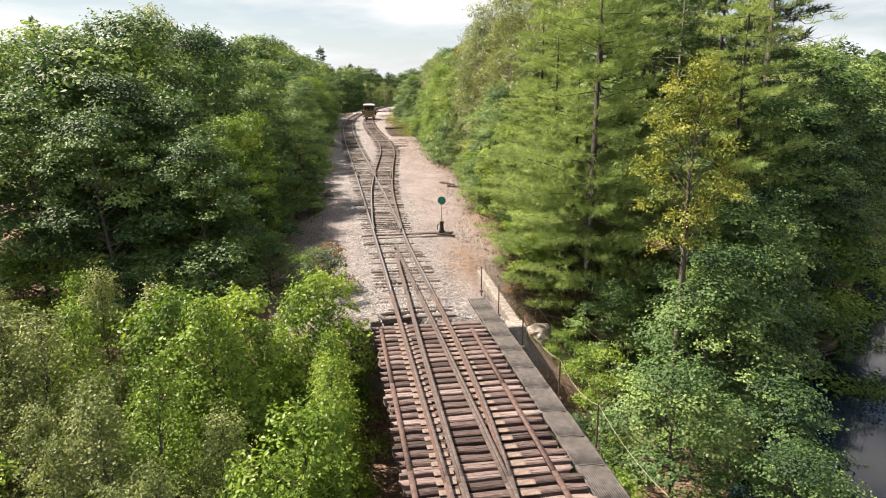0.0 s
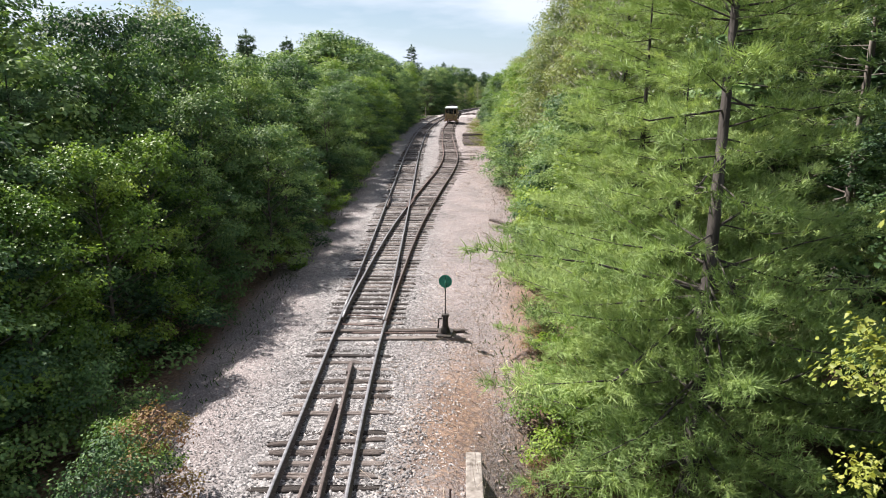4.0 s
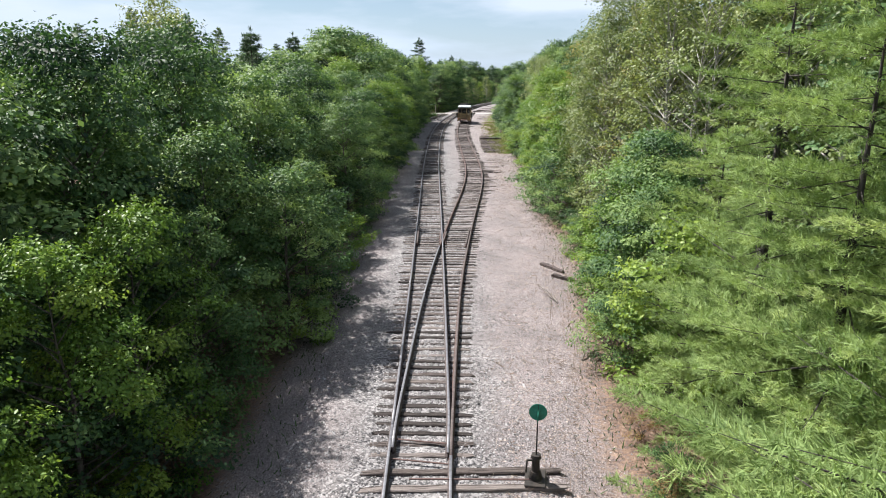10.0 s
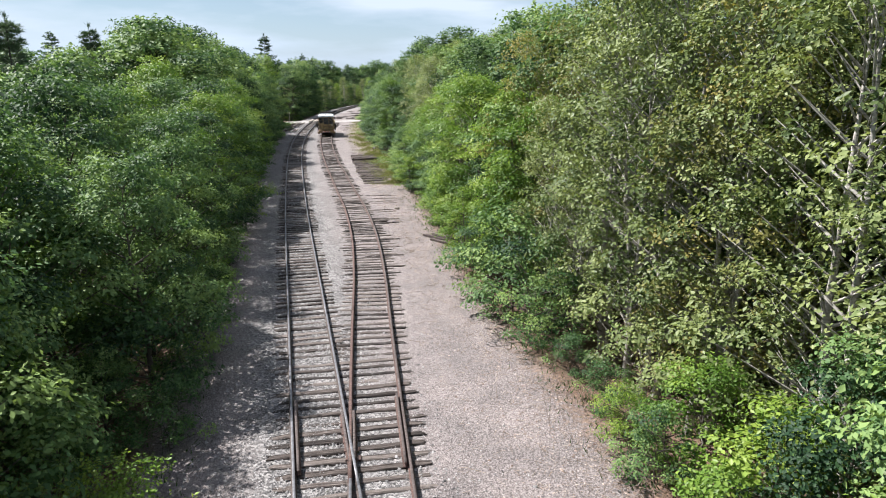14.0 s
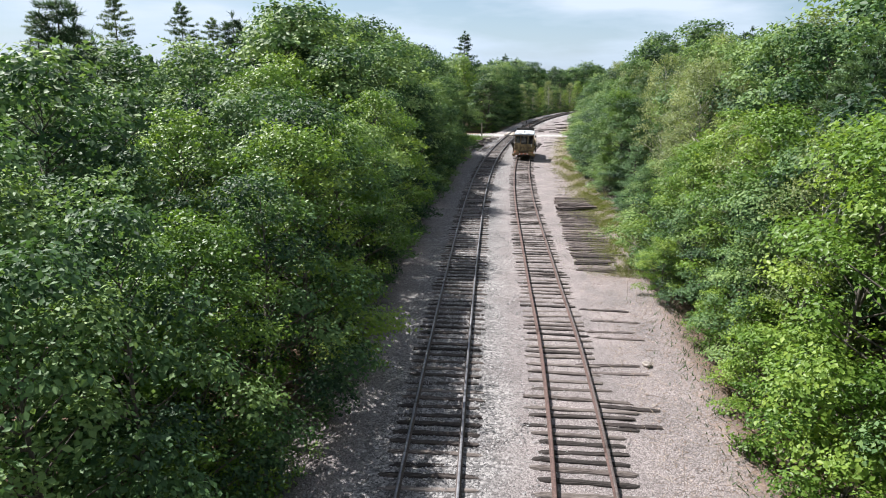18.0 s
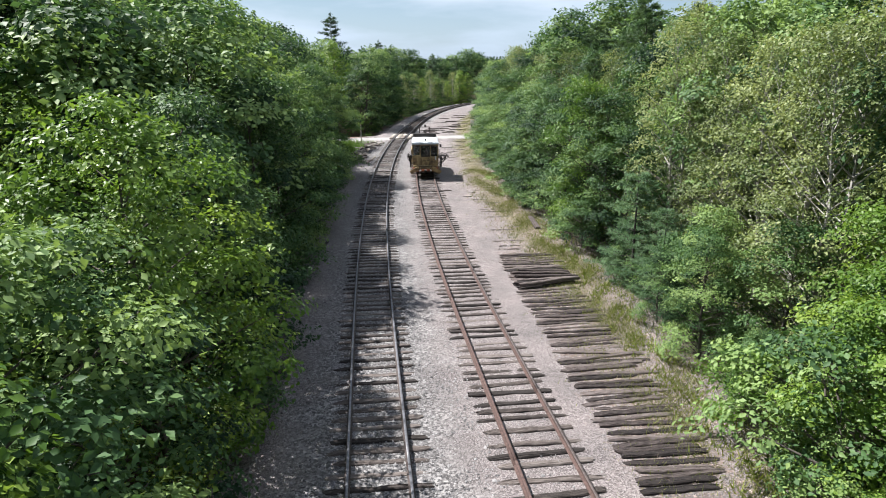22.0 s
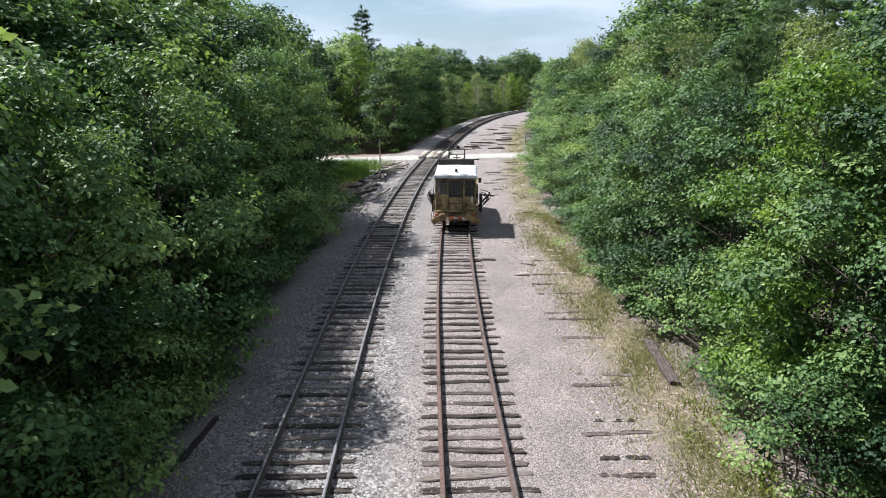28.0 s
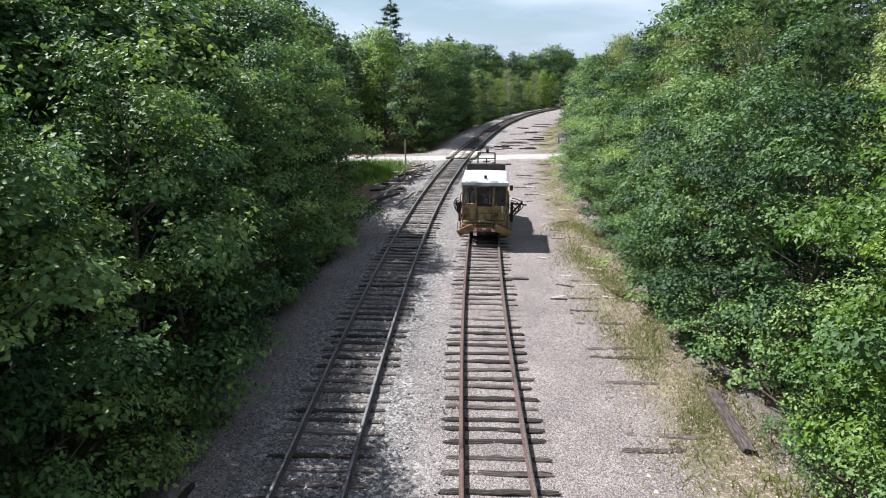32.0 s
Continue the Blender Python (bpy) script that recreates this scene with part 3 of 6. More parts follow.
# ---- tracks ----
PROFILE = np.array([(-0.07, 0), (0.07, 0), (0.07, 0.012), (0.012, 0.03), (0.012, 0.105), (0.036, 0.118), (0.036, 0.15), (0.028, 0.157), (-0.028, 0.157), (-0.036, 0.15), (-0.036, 0.118), (-0.012, 0.105), (-0.012, 0.03), (-0.07, 0.012)])


def rail(name, fx, y0, y1, mats, parent, base=0.015, step=1.0, label=""):
    p, t = line(fx, y0, y1, (y1 - y0) / max(2, math.ceil((y1 - y0) / step)))
    n, k = len(p), len(PROFILE)
    v = np.zeros((n, k, 3))
    v[:, :, 0] = p[:, None, 0] + t[:, None, 1] * PROFILE[None, :, 0]
    v[:, :, 1] = p[:, None, 1] - t[:, None, 0] * PROFILE[None, :, 0]
    v[:, :, 2] = base + PROFILE[None, :, 1]
    a = (np.arange(n - 1)[:, None] * k + np.arange(k)[None, :])
    b = (np.arange(n - 1)[:, None] * k + (np.arange(k)[None, :] + 1) % k)
    f = np.stack([a, b, b + k, a + k], 2).reshape(-1, 4)
    caps = np.array([np.arange(k)[::-1], np.arange(k) + (n - 1) * k])
    idx = np.concatenate([np.tile([1 if 6 <= j <= 8 else 0 for j in range(k)], n - 1), [0, 0]])
    return raw(name, v.reshape(-1, 3), [f, caps], mats, parent, label, index=idx)


def thing(name, label, category, group="", at=(0, 0, 0)):
    ob = new(name)
    ob.empty_display_size = 0.3
    ob.location = at
    return tagged(ob, label, category, group)


main_track = thing("railway_track", "main railway track with worn steel rails on weathered ties", "railway track")
side_track = thing("siding_track", "rusty siding track on uneven weathered wooden ties", "railway track")
RAIL = 11.9


def point_left(y):
    return main_left(y) + np.maximum(side_off(y), 0.078)


def point_right(y):
    return np.minimum(main_right(y), side_right(y) - 0.078)


def lengths(fx, y0, y1, mats, parent, base=0.015):
    y = y0
    while y < y1 - 0.5:
        rail("rail", fx, y, min(y + RAIL, y1) - 0.012, mats, parent, base)
        y += RAIL


STEEL = [M_MAINRAIL, M_HEAD]
WORN = [M_RUST, M_MAINRAIL]
lengths(main_left, -36, 23.5, WORN, main_track)
lengths(main_left, 23.5, 300, STEEL, main_track)
lengths(side_right, -36, 23.5, WORN, main_track)
lengths(side_right, 23.5, 34.2, STEEL, main_track)
lengths(side_right, 34.2, 158, [M_RUST, M_MAINRAIL], side_track, 0.017)
lengths(point_right, 34.3, 53.9, STEEL, main_track, 0.02)
lengths(main_right, 53.9, 300, STEEL, main_track, 0.02)
lengths(point_left, 34.3, 54.2, STEEL, side_track, 0.024)
lengths(side_left, 54.2, 158, [M_RUST, M_RUST], side_track, 0.012)
# the crossing of the two inner rails, with its wing rails, and the check rails beside it
for fx, a, b in ((lambda y: main_right(y) - 0.1 + 0.02 * np.maximum(y - 56.5, 0), 54.9, 57.6), (lambda y: side_left(y) + 0.1 - 0.02 * np.maximum(y - 56.5, 0), 55.1, 57.6)):
    rail("wing_rail", fx, a, b, [M_RUST, M_MAINRAIL], side_track, 0.006)
rail("check_rail", beside(main_left, 0.12), 54.6, 58.4, [M_RUST, M_MAINRAIL], main_track, 0.019)
rail("check_rail", beside(side_right, -0.12), 54.8, 58.6, [M_RUST, M_MAINRAIL], side_track, 0.021)
for k in range(5):
    y = 55.2 + 0.42 * k
    bm = bmesh.new()
    box(bm, float(main_right(y)) - 0.2, y, -0.01, float(main_right(y)) + 0.2, y + 0.2, 0.045, 0.008)
    part("frog_plate", bm, M_RUST, side_track)
# inner guard rails over the bridge, drawn together to a point beyond it
g_left = spline([-40, 20, 23.5, 30.8], [0.46, 0.46, 0.56, 0.76])
g_right = spline([-40, 20, 23.5, 30.8], [1.05, 1.05, 0.98, 0.82])
for off, cut in ((g_left, 28.6), (g_right, 30.9)):
    lengths(lambda y, off=off: main_left(y) + off(y) * 1.014, -36, cut, [M_MAINRAIL, M_MAINRAIL], main_track, 0.01)
bm = bmesh.new()
box(bm, -0.06, -0.5, 0.02, 0.06, 0.15, 0.15, 0.03, pose(float(main_left(30.75)) + 0.8, 30.75, 0, 0, 0, 9.6))
part("guard_rail_point", bm, M_MAINRAIL, main_track, "rusty cast tip of the guard rails")


def joint(fx, y, side, parent):
    """Bolted splice bars on one side of a rail joint."""
    s = float((fx(y + 0.1) - fx(y - 0.1)) / 0.2)
    m = pose(float(fx(y)), y, 0.075, 0, 0, -math.degrees(math.atan(s)))
    bm = bmesh.new()
    box(bm, side * 0.016 - 0.012, -0.32, -0.035, side * 0.016 + 0.012, 0.32, 0.04, 0.004, m)
    for k in range(4):
        box(bm, side * 0.03 - 0.012, -0.24 + 0.16 * k - 0.014, -0.014, side * 0.03 + 0.012, -0.24 + 0.16 * k + 0.014, 0.014, 0, m)
    part("splice_bar", bm, M_RUST, parent)


for y in np.arange(-36 + RAIL * 5, 150, RAIL):
    joint(main_left, y, 1, main_track)
for y in np.arange(53.9 + RAIL, 150, RAIL):
    joint(main_right, y, -1, main_track)
for y in np.arange(54.2 + RAIL, 145, RAIL):
    joint(side_left, y, 1, side_track)


def tie_mesh(seed, length=2.5, width=0.23, depth=0.18, ragged=1.0):
    rnd = random.Random(seed)
    bm = bmesh.new()
    n, k = 10, 9
    split = rnd.uniform(-0.3, 0.3) * width
    deep = rnd.uniform(0.012, 0.05)
    for i in range(n + 1):
        x = (i / n - 0.5) * length
        worn = 0.82 if i in (0, n) else 1.0
        w0, w1 = (width / 2 * (1 + ragged * rnd.uniform(-0.22, 0.1)) * worn for _ in range(2))
        z = ragged * (rnd.uniform(-0.022, 0.01) - (0.02 if i in (0, n) else 0))
        c = rnd.uniform(0.014, 0.034)
        g = split + rnd.uniform(-0.012, 0.012)
        d = deep * rnd.uniform(0.2, 1.0)
        for yy, zz in ((-w0, -depth), (-w0, z - c), (-w0 + c, z), (g - 0.014, z), (g, z - d), (g + 0.014, z - 0.004), (w1 - c, z + rnd.uniform(-0.012, 0.004)), (w1, z - c), (w1, -depth)):
            bm.verts.new((x + (rnd.uniform(-0.07, 0.07) if i in (0, n) else 0), yy, zz))
    bm.verts.ensure_lookup_table()
    for i in range(n):
        for q in range(k - 1):
            a = i * k + q
            bm.faces.new([bm.verts[j] for j in (a, a + 1, a + k + 1, a + k)])
    bm.faces.new([bm.verts[j] for j in range(k)])
    bm.faces.new([bm.verts[n * k + j] for j in reversed(range(k))])
    bmesh.ops.recalc_face_normals(bm, faces=bm.faces)
    me = bpy.data.meshes.new("tie")
    bm.to_mesh(me)
    bm.free()
    me.materials.append(M_TIE)
    return me


TIES = [tie_mesh(s) for s in range(16)]
rnd = random.Random(4)


def lay_ties(fx, y0, y1, gap, parent, jitter=0.02, length=None, z=0.0, turn=1.0, sink=0.03, shift=None):
    y = y0
    while y < y1:
        s = float((fx(y + 0.1) - fx(y - 0.1)) / 0.2)
        ang = -math.degrees(math.atan(s))
        k = (length(y) if length else 1.0) * rnd.uniform(0.95, 1.04)
        x = float(fx(y)) + (shift(y) if shift else 0.0) + rnd.uniform(-0.07, 0.07)
        m = pose(x, y, z - sink * rnd.random() ** 2, rnd.uniform(-1.5, 1.5), rnd.uniform(-0.5, 0.5), ang + rnd.gauss(0, turn))
        child("tie", rnd.choice(TIES), parent, m @ Matrix.Diagonal((k, rnd.uniform(0.8, 1.1), 1, 1)))
        y += gap * rnd.uniform(1 - jitter * 3, 1 + jitter * 3)


lay_ties(main_mid, 21.3, 32.6, 0.44, main_track, sink=0.055)
lay_ties(lambda y: (main_mid(y) + side_mid(y)) / 2, 34.4, 61.5, 0.5, main_track, length=lambda y: 1.02 + float(side_off(y)) / 2.5, sink=0.03)
lay_ties(main_mid, 62, 162, 0.54, main_track, 0.03, sink=0.035, turn=1.5, z=0.006)
OVER = {62 + k: v for k, v in enumerate((0, 0.3, 0.1, 0.5, 0.2, 0, 0.4, 0.3, 0, 0.6, 0.2, 0.9, 0.3, 1.1, 0.4, 1.0, 0.2, 1.1, 0.5, 0.2, 0.3, 1.2, 1.1, 0.2))}
lay_ties(side_mid, 62, 152, 0.56, side_track, 0.09, turn=2.0, sink=0.035, length=lambda y: 1.0 + OVER.get(int(y), 0) * rnd.random() / 2.5, shift=lambda y: OVER.get(int(y), 0) * 0.22)
# the far end of the main line's ties, one mesh
tv, tf, o = [], [], 0
for y in np.arange(162, 296, 0.54):
    x, s = float(main_mid(y)), float((main_mid(y + 0.1) - main_mid(y - 0.1)) / 0.2)
    a = -math.atan(s)
    u, w = np.array([math.cos(a), math.sin(a), 0]), np.array([-math.sin(a), math.cos(a), 0])
    c = np.array([x, y, 0])
    tv += [c + u * p + w * q + np.array([0, 0, h]) for h in (-0.12, rnd.uniform(-0.03, 0.0)) for p, q in ((-1.25, -0.1), (1.25, -0.1), (1.25, 0.1), (-1.25, 0.1))]
    tf += [[o + 4, o + 5, o + 6, o + 7], [o, o + 1, o + 5, o + 4], [o + 1, o + 2, o + 6, o + 5], [o + 2, o + 3, o + 7, o + 6], [o + 3, o, o + 4, o + 7]]
    o += 8
tagged(raw("far_ties", np.array(tv), np.array(tf), M_TIE, main_track), kind="stuff")

# ---- the bridge ----
bridge = thing("railway_bridge", "open-deck railway bridge with reddish-brown timber ties", "bridge")
M_GIRDER = material("dark_girder_steel", [(0.3, (0.03, 0.024, 0.022)), (0.6, (0.07, 0.05, 0.042)), (0.85, (0.13, 0.085, 0.065))], 5, 0.8, 0.3, 0.3, 40)


M_GRATE = material("grey_steel_grating", [(0.3, (0.045, 0.041, 0.041)), (0.55, (0.085, 0.078, 0.077)), (0.8, (0.14, 0.13, 0.127))], 8, 0.75, 0.2, 0.2, 60)


def bridge_tie(seed):
    me = tie_mesh(seed, 3.46, 0.235, 0.26, 0.3)
    me.materials.clear()
    me.materials.append(M_BTIE)
    return me


BTIES = [bridge_tie(40 + s) for s in range(6)]
bm = bmesh.new()
box(bm, -0.2, -0.085, -0.012, 0.2, 0.085, 0.012, 0.004)
PLATE = bpy.data.meshes.new("tie_plate")
bm.to_mesh(PLATE)
bm.free()
PLATE.materials.append(material("worn_tie_plate", [(0.3, (0.11, 0.08, 0.068)), (0.7, (0.23, 0.18, 0.155))], 12, 0.7, 0.2, 0.2, 60))
y = -30.0
while y < 20.4:
    s = float((main_mid(y + 0.1) - main_mid(y - 0.1)) / 0.2)
    m = pose(float(main_mid(y)) + rnd.uniform(-0.05, 0.05) + 0.15, y, rnd.uniform(-0.012, 0.004), rnd.uniform(-1, 1), rnd.uniform(-0.3, 0.3), -math.degrees(math.atan(s)) + rnd.gauss(0, 0.5))
    child("tie", rnd.choice(BTIES), bridge, m)
    if y > 4:
        for fx in (main_left, beside(main_left, GAUGE)):
            child("tie_plate", PLATE, bridge, pose(float(fx(y)), y, 0.012, 0, 0, -math.degrees(math.atan(s))))
    y += 0.335 * rnd.uniform(0.95, 1.05)


def strip(name, fx, y0, y1, half, z0, z1, mat, parent, step=2.0, label=""):
    """A long square bar that follows a line."""
    p, t = line(fx, y0, y1, (y1 - y0) / max(2, math.ceil((y1 - y0) / step)))
    prof = np.array([(-half, z0), (half, z0), (half, z1), (-half, z1)])
    v = np.zeros((len(p), 4, 3))
    v[:, :, 0] = p[:, None, 0] + t[:, None, 1] * prof[None, :, 0]
    v[:, :, 1] = p[:, None, 1] - t[:, None, 0] * prof[None, :, 0]
    v[:, :, 2] = prof[None, :, 1]
    a = np.arange(len(p) - 1)[:, None] * 4 + np.arange(4)[None]
    b = np.arange(len(p) - 1)[:, None] * 4 + (np.arange(4)[None] + 1) % 4
    n4 = (len(p) - 1) * 4
    return raw(name, v.reshape(-1, 3), [np.stack([a, b, b + 4, a + 4], 2).reshape(-1, 4), np.array([[3, 2, 1, 0], [n4, n4 + 1, n4 + 2, n4 + 3]])], mat, parent, label)


for d in (-0.66, 2.17):
    for k in range(-7, 5):
        strip("spacer_bar", beside(main_left, d), k * 4.0, min(k * 4.0 + 3.97, 20.6), 0.055, 0.006, 0.05, M_RUST, bridge)
for d in (0.0, 1.5):
    strip("girder_web", beside(main_left, d), -30, 20.9, 0.03, -2.0, -0.27, M_GIRDER, bridge)
    strip("girder_flange", beside(main_left, d), -30, 20.9, 0.2, -0.3, -0.262, M_GIRDER, bridge)
    strip("girder_flange", beside(main_left, d), -30, 20.9, 0.2, -2.06, -2.0, M_GIRDER, bridge)
y = -28.0
while y < 22.6:
    L = rnd.uniform(1.15, 1.3)
    panel = strip("walkway_panel", beside(main_left, 2.74), y, y + L - 0.03, 0.025, -0.14, -0.06, M_GRATE, bridge, label="grey steel grating panel")
    strip("frame_bar", beside(main_left, 3.34), y, y + L - 0.03, 0.025, -0.14, -0.06, M_GRATE, panel)
    for k in range(12):
        strip("grating_bar", beside(main_left, 2.79 + 0.0455 * k), y + 0.04, y + L - 0.07, 0.015, -0.11, -0.063 - 0.004 * rnd.random(), M_GRATE, panel)
    for yy in (y + 0.02, y + L - 0.05):
        bm = bmesh.new()
        s_ = float((main_left(yy + 0.1) - main_left(yy - 0.1)) / 0.2)
        box(bm, -0.3, -0.02, -0.05, 0.3, 0.02, 0.025, 0, pose(float(beside(main_left, 3.04)(yy)), yy, -0.09, 0, 0, -math.degrees(math.atan(s_))))
        part("cross_bar", bm, M_GRATE, panel)
    y += L
strip("walkway_beam", beside(main_left, 3.3), -28, 22.3, 0.09, -0.62, -0.175, M_GIRDER, bridge)
M_PALECON = material("pale_stained_concrete", [(0.28, (0.09, 0.075, 0.065)), (0.5, (0.2, 0.178, 0.162)), (0.78, (0.33, 0.305, 0.285))], 7, 0.92, 0, 0.5, 50, coarse=0.4)
abut = thing("bridge_abutment", "weathered concrete abutment at the bridge's end", "abutment")
bm = bmesh.new()
box(bm, -3.1, 20.75, -5.6, 2.2, 21.5, -0.32, 0.03)
part("end_wall", bm, M_CONCRETE, abut)
bm = bmesh.new()
box(bm, -0.17, -3.0, -1.6, 0.17, 3.2, 0.02, 0.02, pose(1.93, 23.85, -0.04, 0, 0, 7.6))
part("wing_wall", bm, M_PALECON, abut, "pale stained concrete wing wall")
bm = bmesh.new()
box(bm, -0.3, -0.3, -1.6, 0.3, 0.3, 0.05, 0.03, pose(2.31, 20.55, -0.05, 0, 0, 7.6))
part("end_block", bm, M_PALECON, abut)
bm = bmesh.new()
box(bm, -0.14, -1.8, -1.2, 0.14, 1.8, 0.0, 0.02, pose(-2.55, 22.6, -0.06, 0, 0, 9))
part("wing_wall", bm, M_CONCRETE, abut)
for x, y, z, h in ((1.4, 24.3, -0.1, 0.95), (1.84, 21.6, -0.1, 1.05), (2.36, 19.0, -0.2, 1.05), (2.9, 15.6, -0.2, 1.1), (3.32, 13.2, -0.2, 1.1), (3.95, 9.4, -0.2, 1.1)):
    p = thing("handrail_post", "thin rusty steel handrail post beside the walkway", "post", "handrail posts", (x, y, z))
    bm = bmesh.new()
    tube(bm, (0, 0, -0.3), (0, 0, h), 0.022, 0.02, 6)
    part("shaft", bm, M_RUST, p)
    bm = bmesh.new()
    box(bm, -0.07, -0.07, -0.02, 0.07, 0.07, 0.03, 0.01)
    part("foot", bm, M_RUST, p)
cable = thing("handrail_cable", "slack straw-coloured rope along the walkway", "cable")
seg = []
ends = [(2.36, 19.0, 0.8), (2.9, 15.6, 0.85), (3.32, 13.2, 0.85), (3.95, 9.4, 0.85), (5.2, 1.4, 0.85)]
for (a, b) in zip(ends[:-1], ends[1:]):
    for k in range(6):
        q = [tuple(a[i] + (b[i] - a[i]) * t - (0.22 * 4 * t * (1 - t) if i == 2 else 0) for i in range(3)) for t in (k / 6, (k + 1) / 6)]
        seg.append((q[0], q[1], 0.0045, 0.0045))
v, f = sticks(seg, 5)
raw("wire", v, f, material("straw_rope", [(0.3, (0.26, 0.23, 0.17)), (0.7, (0.4, 0.37, 0.3))], 20, 0.7, 0, 0), cable)


# ---- rocks ----
def rock(x, y, z, r, seed, label, mat):
    bm = bmesh.new()
    bmesh.ops.create_icosphere(bm, subdivisions=3, radius=1.0)
    for v in bm.verts:
        n = noise.fractal(v.co * 1.1 + Vector((seed, 0, 0)), 0.8, 2.2, 4)
        v.co = Vector((v.co.x * r * 1.35, v.co.y * r, v.co.z * r * 0.75)) * (1 + 0.32 * n)
        v.co = Vector([round(c / (r * 0.12)) * r * 0.12 * 0.35 + c * 0.65 for c in v.co])
    me = bpy.data.meshes.new("boulder")
    bm.to_mesh(me)
    bm.free()
    me.materials.append(mat)
    ob = new("boulder", me)
    ob.matrix_basis = pose(x, y, z, 0, 0, seed * 40)
    return tagged(ob, label, "rock")


M_ROCK = material("pale_granite", [(0.3, (0.12, 0.1, 0.09)), (0.5, (0.27, 0.235, 0.215)), (0.75, (0.46, 0.42, 0.39))], 5, 0.9, 0, 0.6, 25, coarse=0.3)
rock(3.75, 25.7, float(ground_z(3.75, 25.7)) + 0.2, 0.55, 1, "pale grey boulder on the brown bank", M_ROCK)
rock(4.65, 25.9, float(ground_z(4.65, 25.9)) + 0.05, 0.33, 2, "small grey boulder on the brown bank", M_ROCK)
rock(-4.98, 88.2, -0.02, 0.16, 3, "small grey stone on the gravel", M_ROCK)

# dead limbs fallen under the pines
def fallen_branch(x, y, length, turn, seed):
    r = random.Random(seed)
    ob = thing("fallen_branch", "bare grey dead limb lying on the brown bank", "branch", "fallen limbs on the bank")
    z = float(ground_z(x, y))
    d = np.array([math.cos(math.radians(turn)), math.sin(math.radians(turn)), 0])
    a = np.array([x, y, z + 0.06])
    end = a + d * length
    end[2] = float(ground_z(end[0], end[1])) + 0.3
    segs = [(a, (a + end) / 2 + np.array([0, 0, 0.1]), 0.035, 0.026), ((a + end) / 2 + np.array([0, 0, 0.1]), end, 0.026, 0.012)]
    for k in range(7):
        p = a + (end - a) * r.uniform(0.25, 0.95)
        segs.append((p, p + np.array([r.gauss(0, 0.3), r.gauss(0, 0.3), r.uniform(0.05, 0.35)]) * length * 0.3, 0.012, 0.004))
    v, f = sticks(segs, 6, 2)
    raw("limb", v, f, M_DEADWOOD, ob, smooth=True)


M_DEADWOOD = material("bleached_dead_limb", [(0.3, (0.12, 0.1, 0.088)), (0.55, (0.24, 0.212, 0.19)), (0.8, (0.38, 0.35, 0.32))], 9, 0.95, 0, 0.5, 40)
for k, (x, y, length, turn) in enumerate(((4.2, 27.6, 2.2, 8), (4.0, 28.3, 2.6, -12), (4.8, 27.2, 1.8, 150), (5.2, 28.6, 2.0, 200), (4.6, 26.9, 1.6, 30), (0.4, 46.5, 1.6, 120), (1.2, 41.0, 1.5, 75))):
    fallen_branch(x, y, length, turn, 30 + k)

# ---- the switch stand ----
for yy, k in ((33.0, 1.9), (33.65, 1.86)):
    s = float((main_mid(yy + 0.1) - main_mid(yy - 0.1)) / 0.2)
    child("head_tie", TIES[int(yy * 2) % 10], main_track, pose(float(main_mid(yy)) + 1.02, yy + 0.2, 0.02, 0, 0, -math.degrees(math.atan(s)) + 1.2) @ Matrix.Diagonal((k, 1.05, 1, 1)))
M_BLACK = material("black_cast_iron", [(0.3, (0.018, 0.016, 0.015)), (0.6, (0.04, 0.034, 0.03)), (0.85, (0.1, 0.07, 0.055))], 9, 0.6, 0.4, 0.3, 50)
M_TARGET = material("green_target_paint", [(0.25, (0.008, 0.13, 0.085)), (0.55, (0.012, 0.2, 0.135)), (0.85, (0.05, 0.27, 0.19))], 9, 0.5, 0, 0.1, 50)
stand = thing("switch_stand", "black switch stand with a round green target on a mast", "switch stand", at=(-0.15, 33.75, 0.03))
bm = bmesh.new()
box(bm, -0.24, -0.36, 0, 0.24, 0.36, 0.045, 0.012)
part("base_plate", bm, M_BLACK, stand)
bm = bmesh.new()
tube(bm, (0, 0, 0.03), (0, 0, 0.22), 0.17, 0.12, 12)
tube(bm, (0, 0, 0.2), (0, 0, 0.56), 0.1, 0.085, 12)
tube(bm, (0, 0, 0.56), (0, 0, 0.64), 0.125, 0.11, 12)
part("pedestal", bm, M_BLACK, stand)
bm = bmesh.new()
tube(bm, (-0.09, -0.03, 0.5), (-0.2, -0.06, 0.5), 0.022, 0.02, 7)
tube(bm, (-0.2, -0.06, 0.51), (-0.22, -0.07, 0.2), 0.02, 0.026, 7)
part("lever", bm, M_BLACK, stand)
bm = bmesh.new()
tube(bm, (0, 0, 0.62), (0, 0, 1.9), 0.018, 0.014, 8)
part("mast", bm, M_BLACK, stand)
bm = bmesh.new()
tube(bm, (0, -0.012, 1.71), (0, 0.0, 1.71), 0.205, 0.205, 28)
part("target", bm, M_TARGET, stand, "round green painted steel target")
bm = bmesh.new()
tube(bm, (-0.012, 0.02, 1.6), (0.012, 0.02, 1.6), 0.16, 0.16, 20)
part("cross_target", bm, M_TARGET, stand)
bm = bmesh.new()
box(bm, -2.9, -0.025, 0.03, 0.0, 0.025, 0.06, 0.006, pose(0, -0.1, 0, 0, 0, 9))
part("throw_rod", bm, M_RUST, stand)
for yy in (34.0, 34.9):
    bm = bmesh.new()
    box(bm, float(main_left(yy)) + 0.06, yy - 0.025, 0.03, float(main_right(yy)) - 0.06, yy + 0.025, 0.055, 0.006)
    part("switch_rod", bm, M_RUST, main_track)

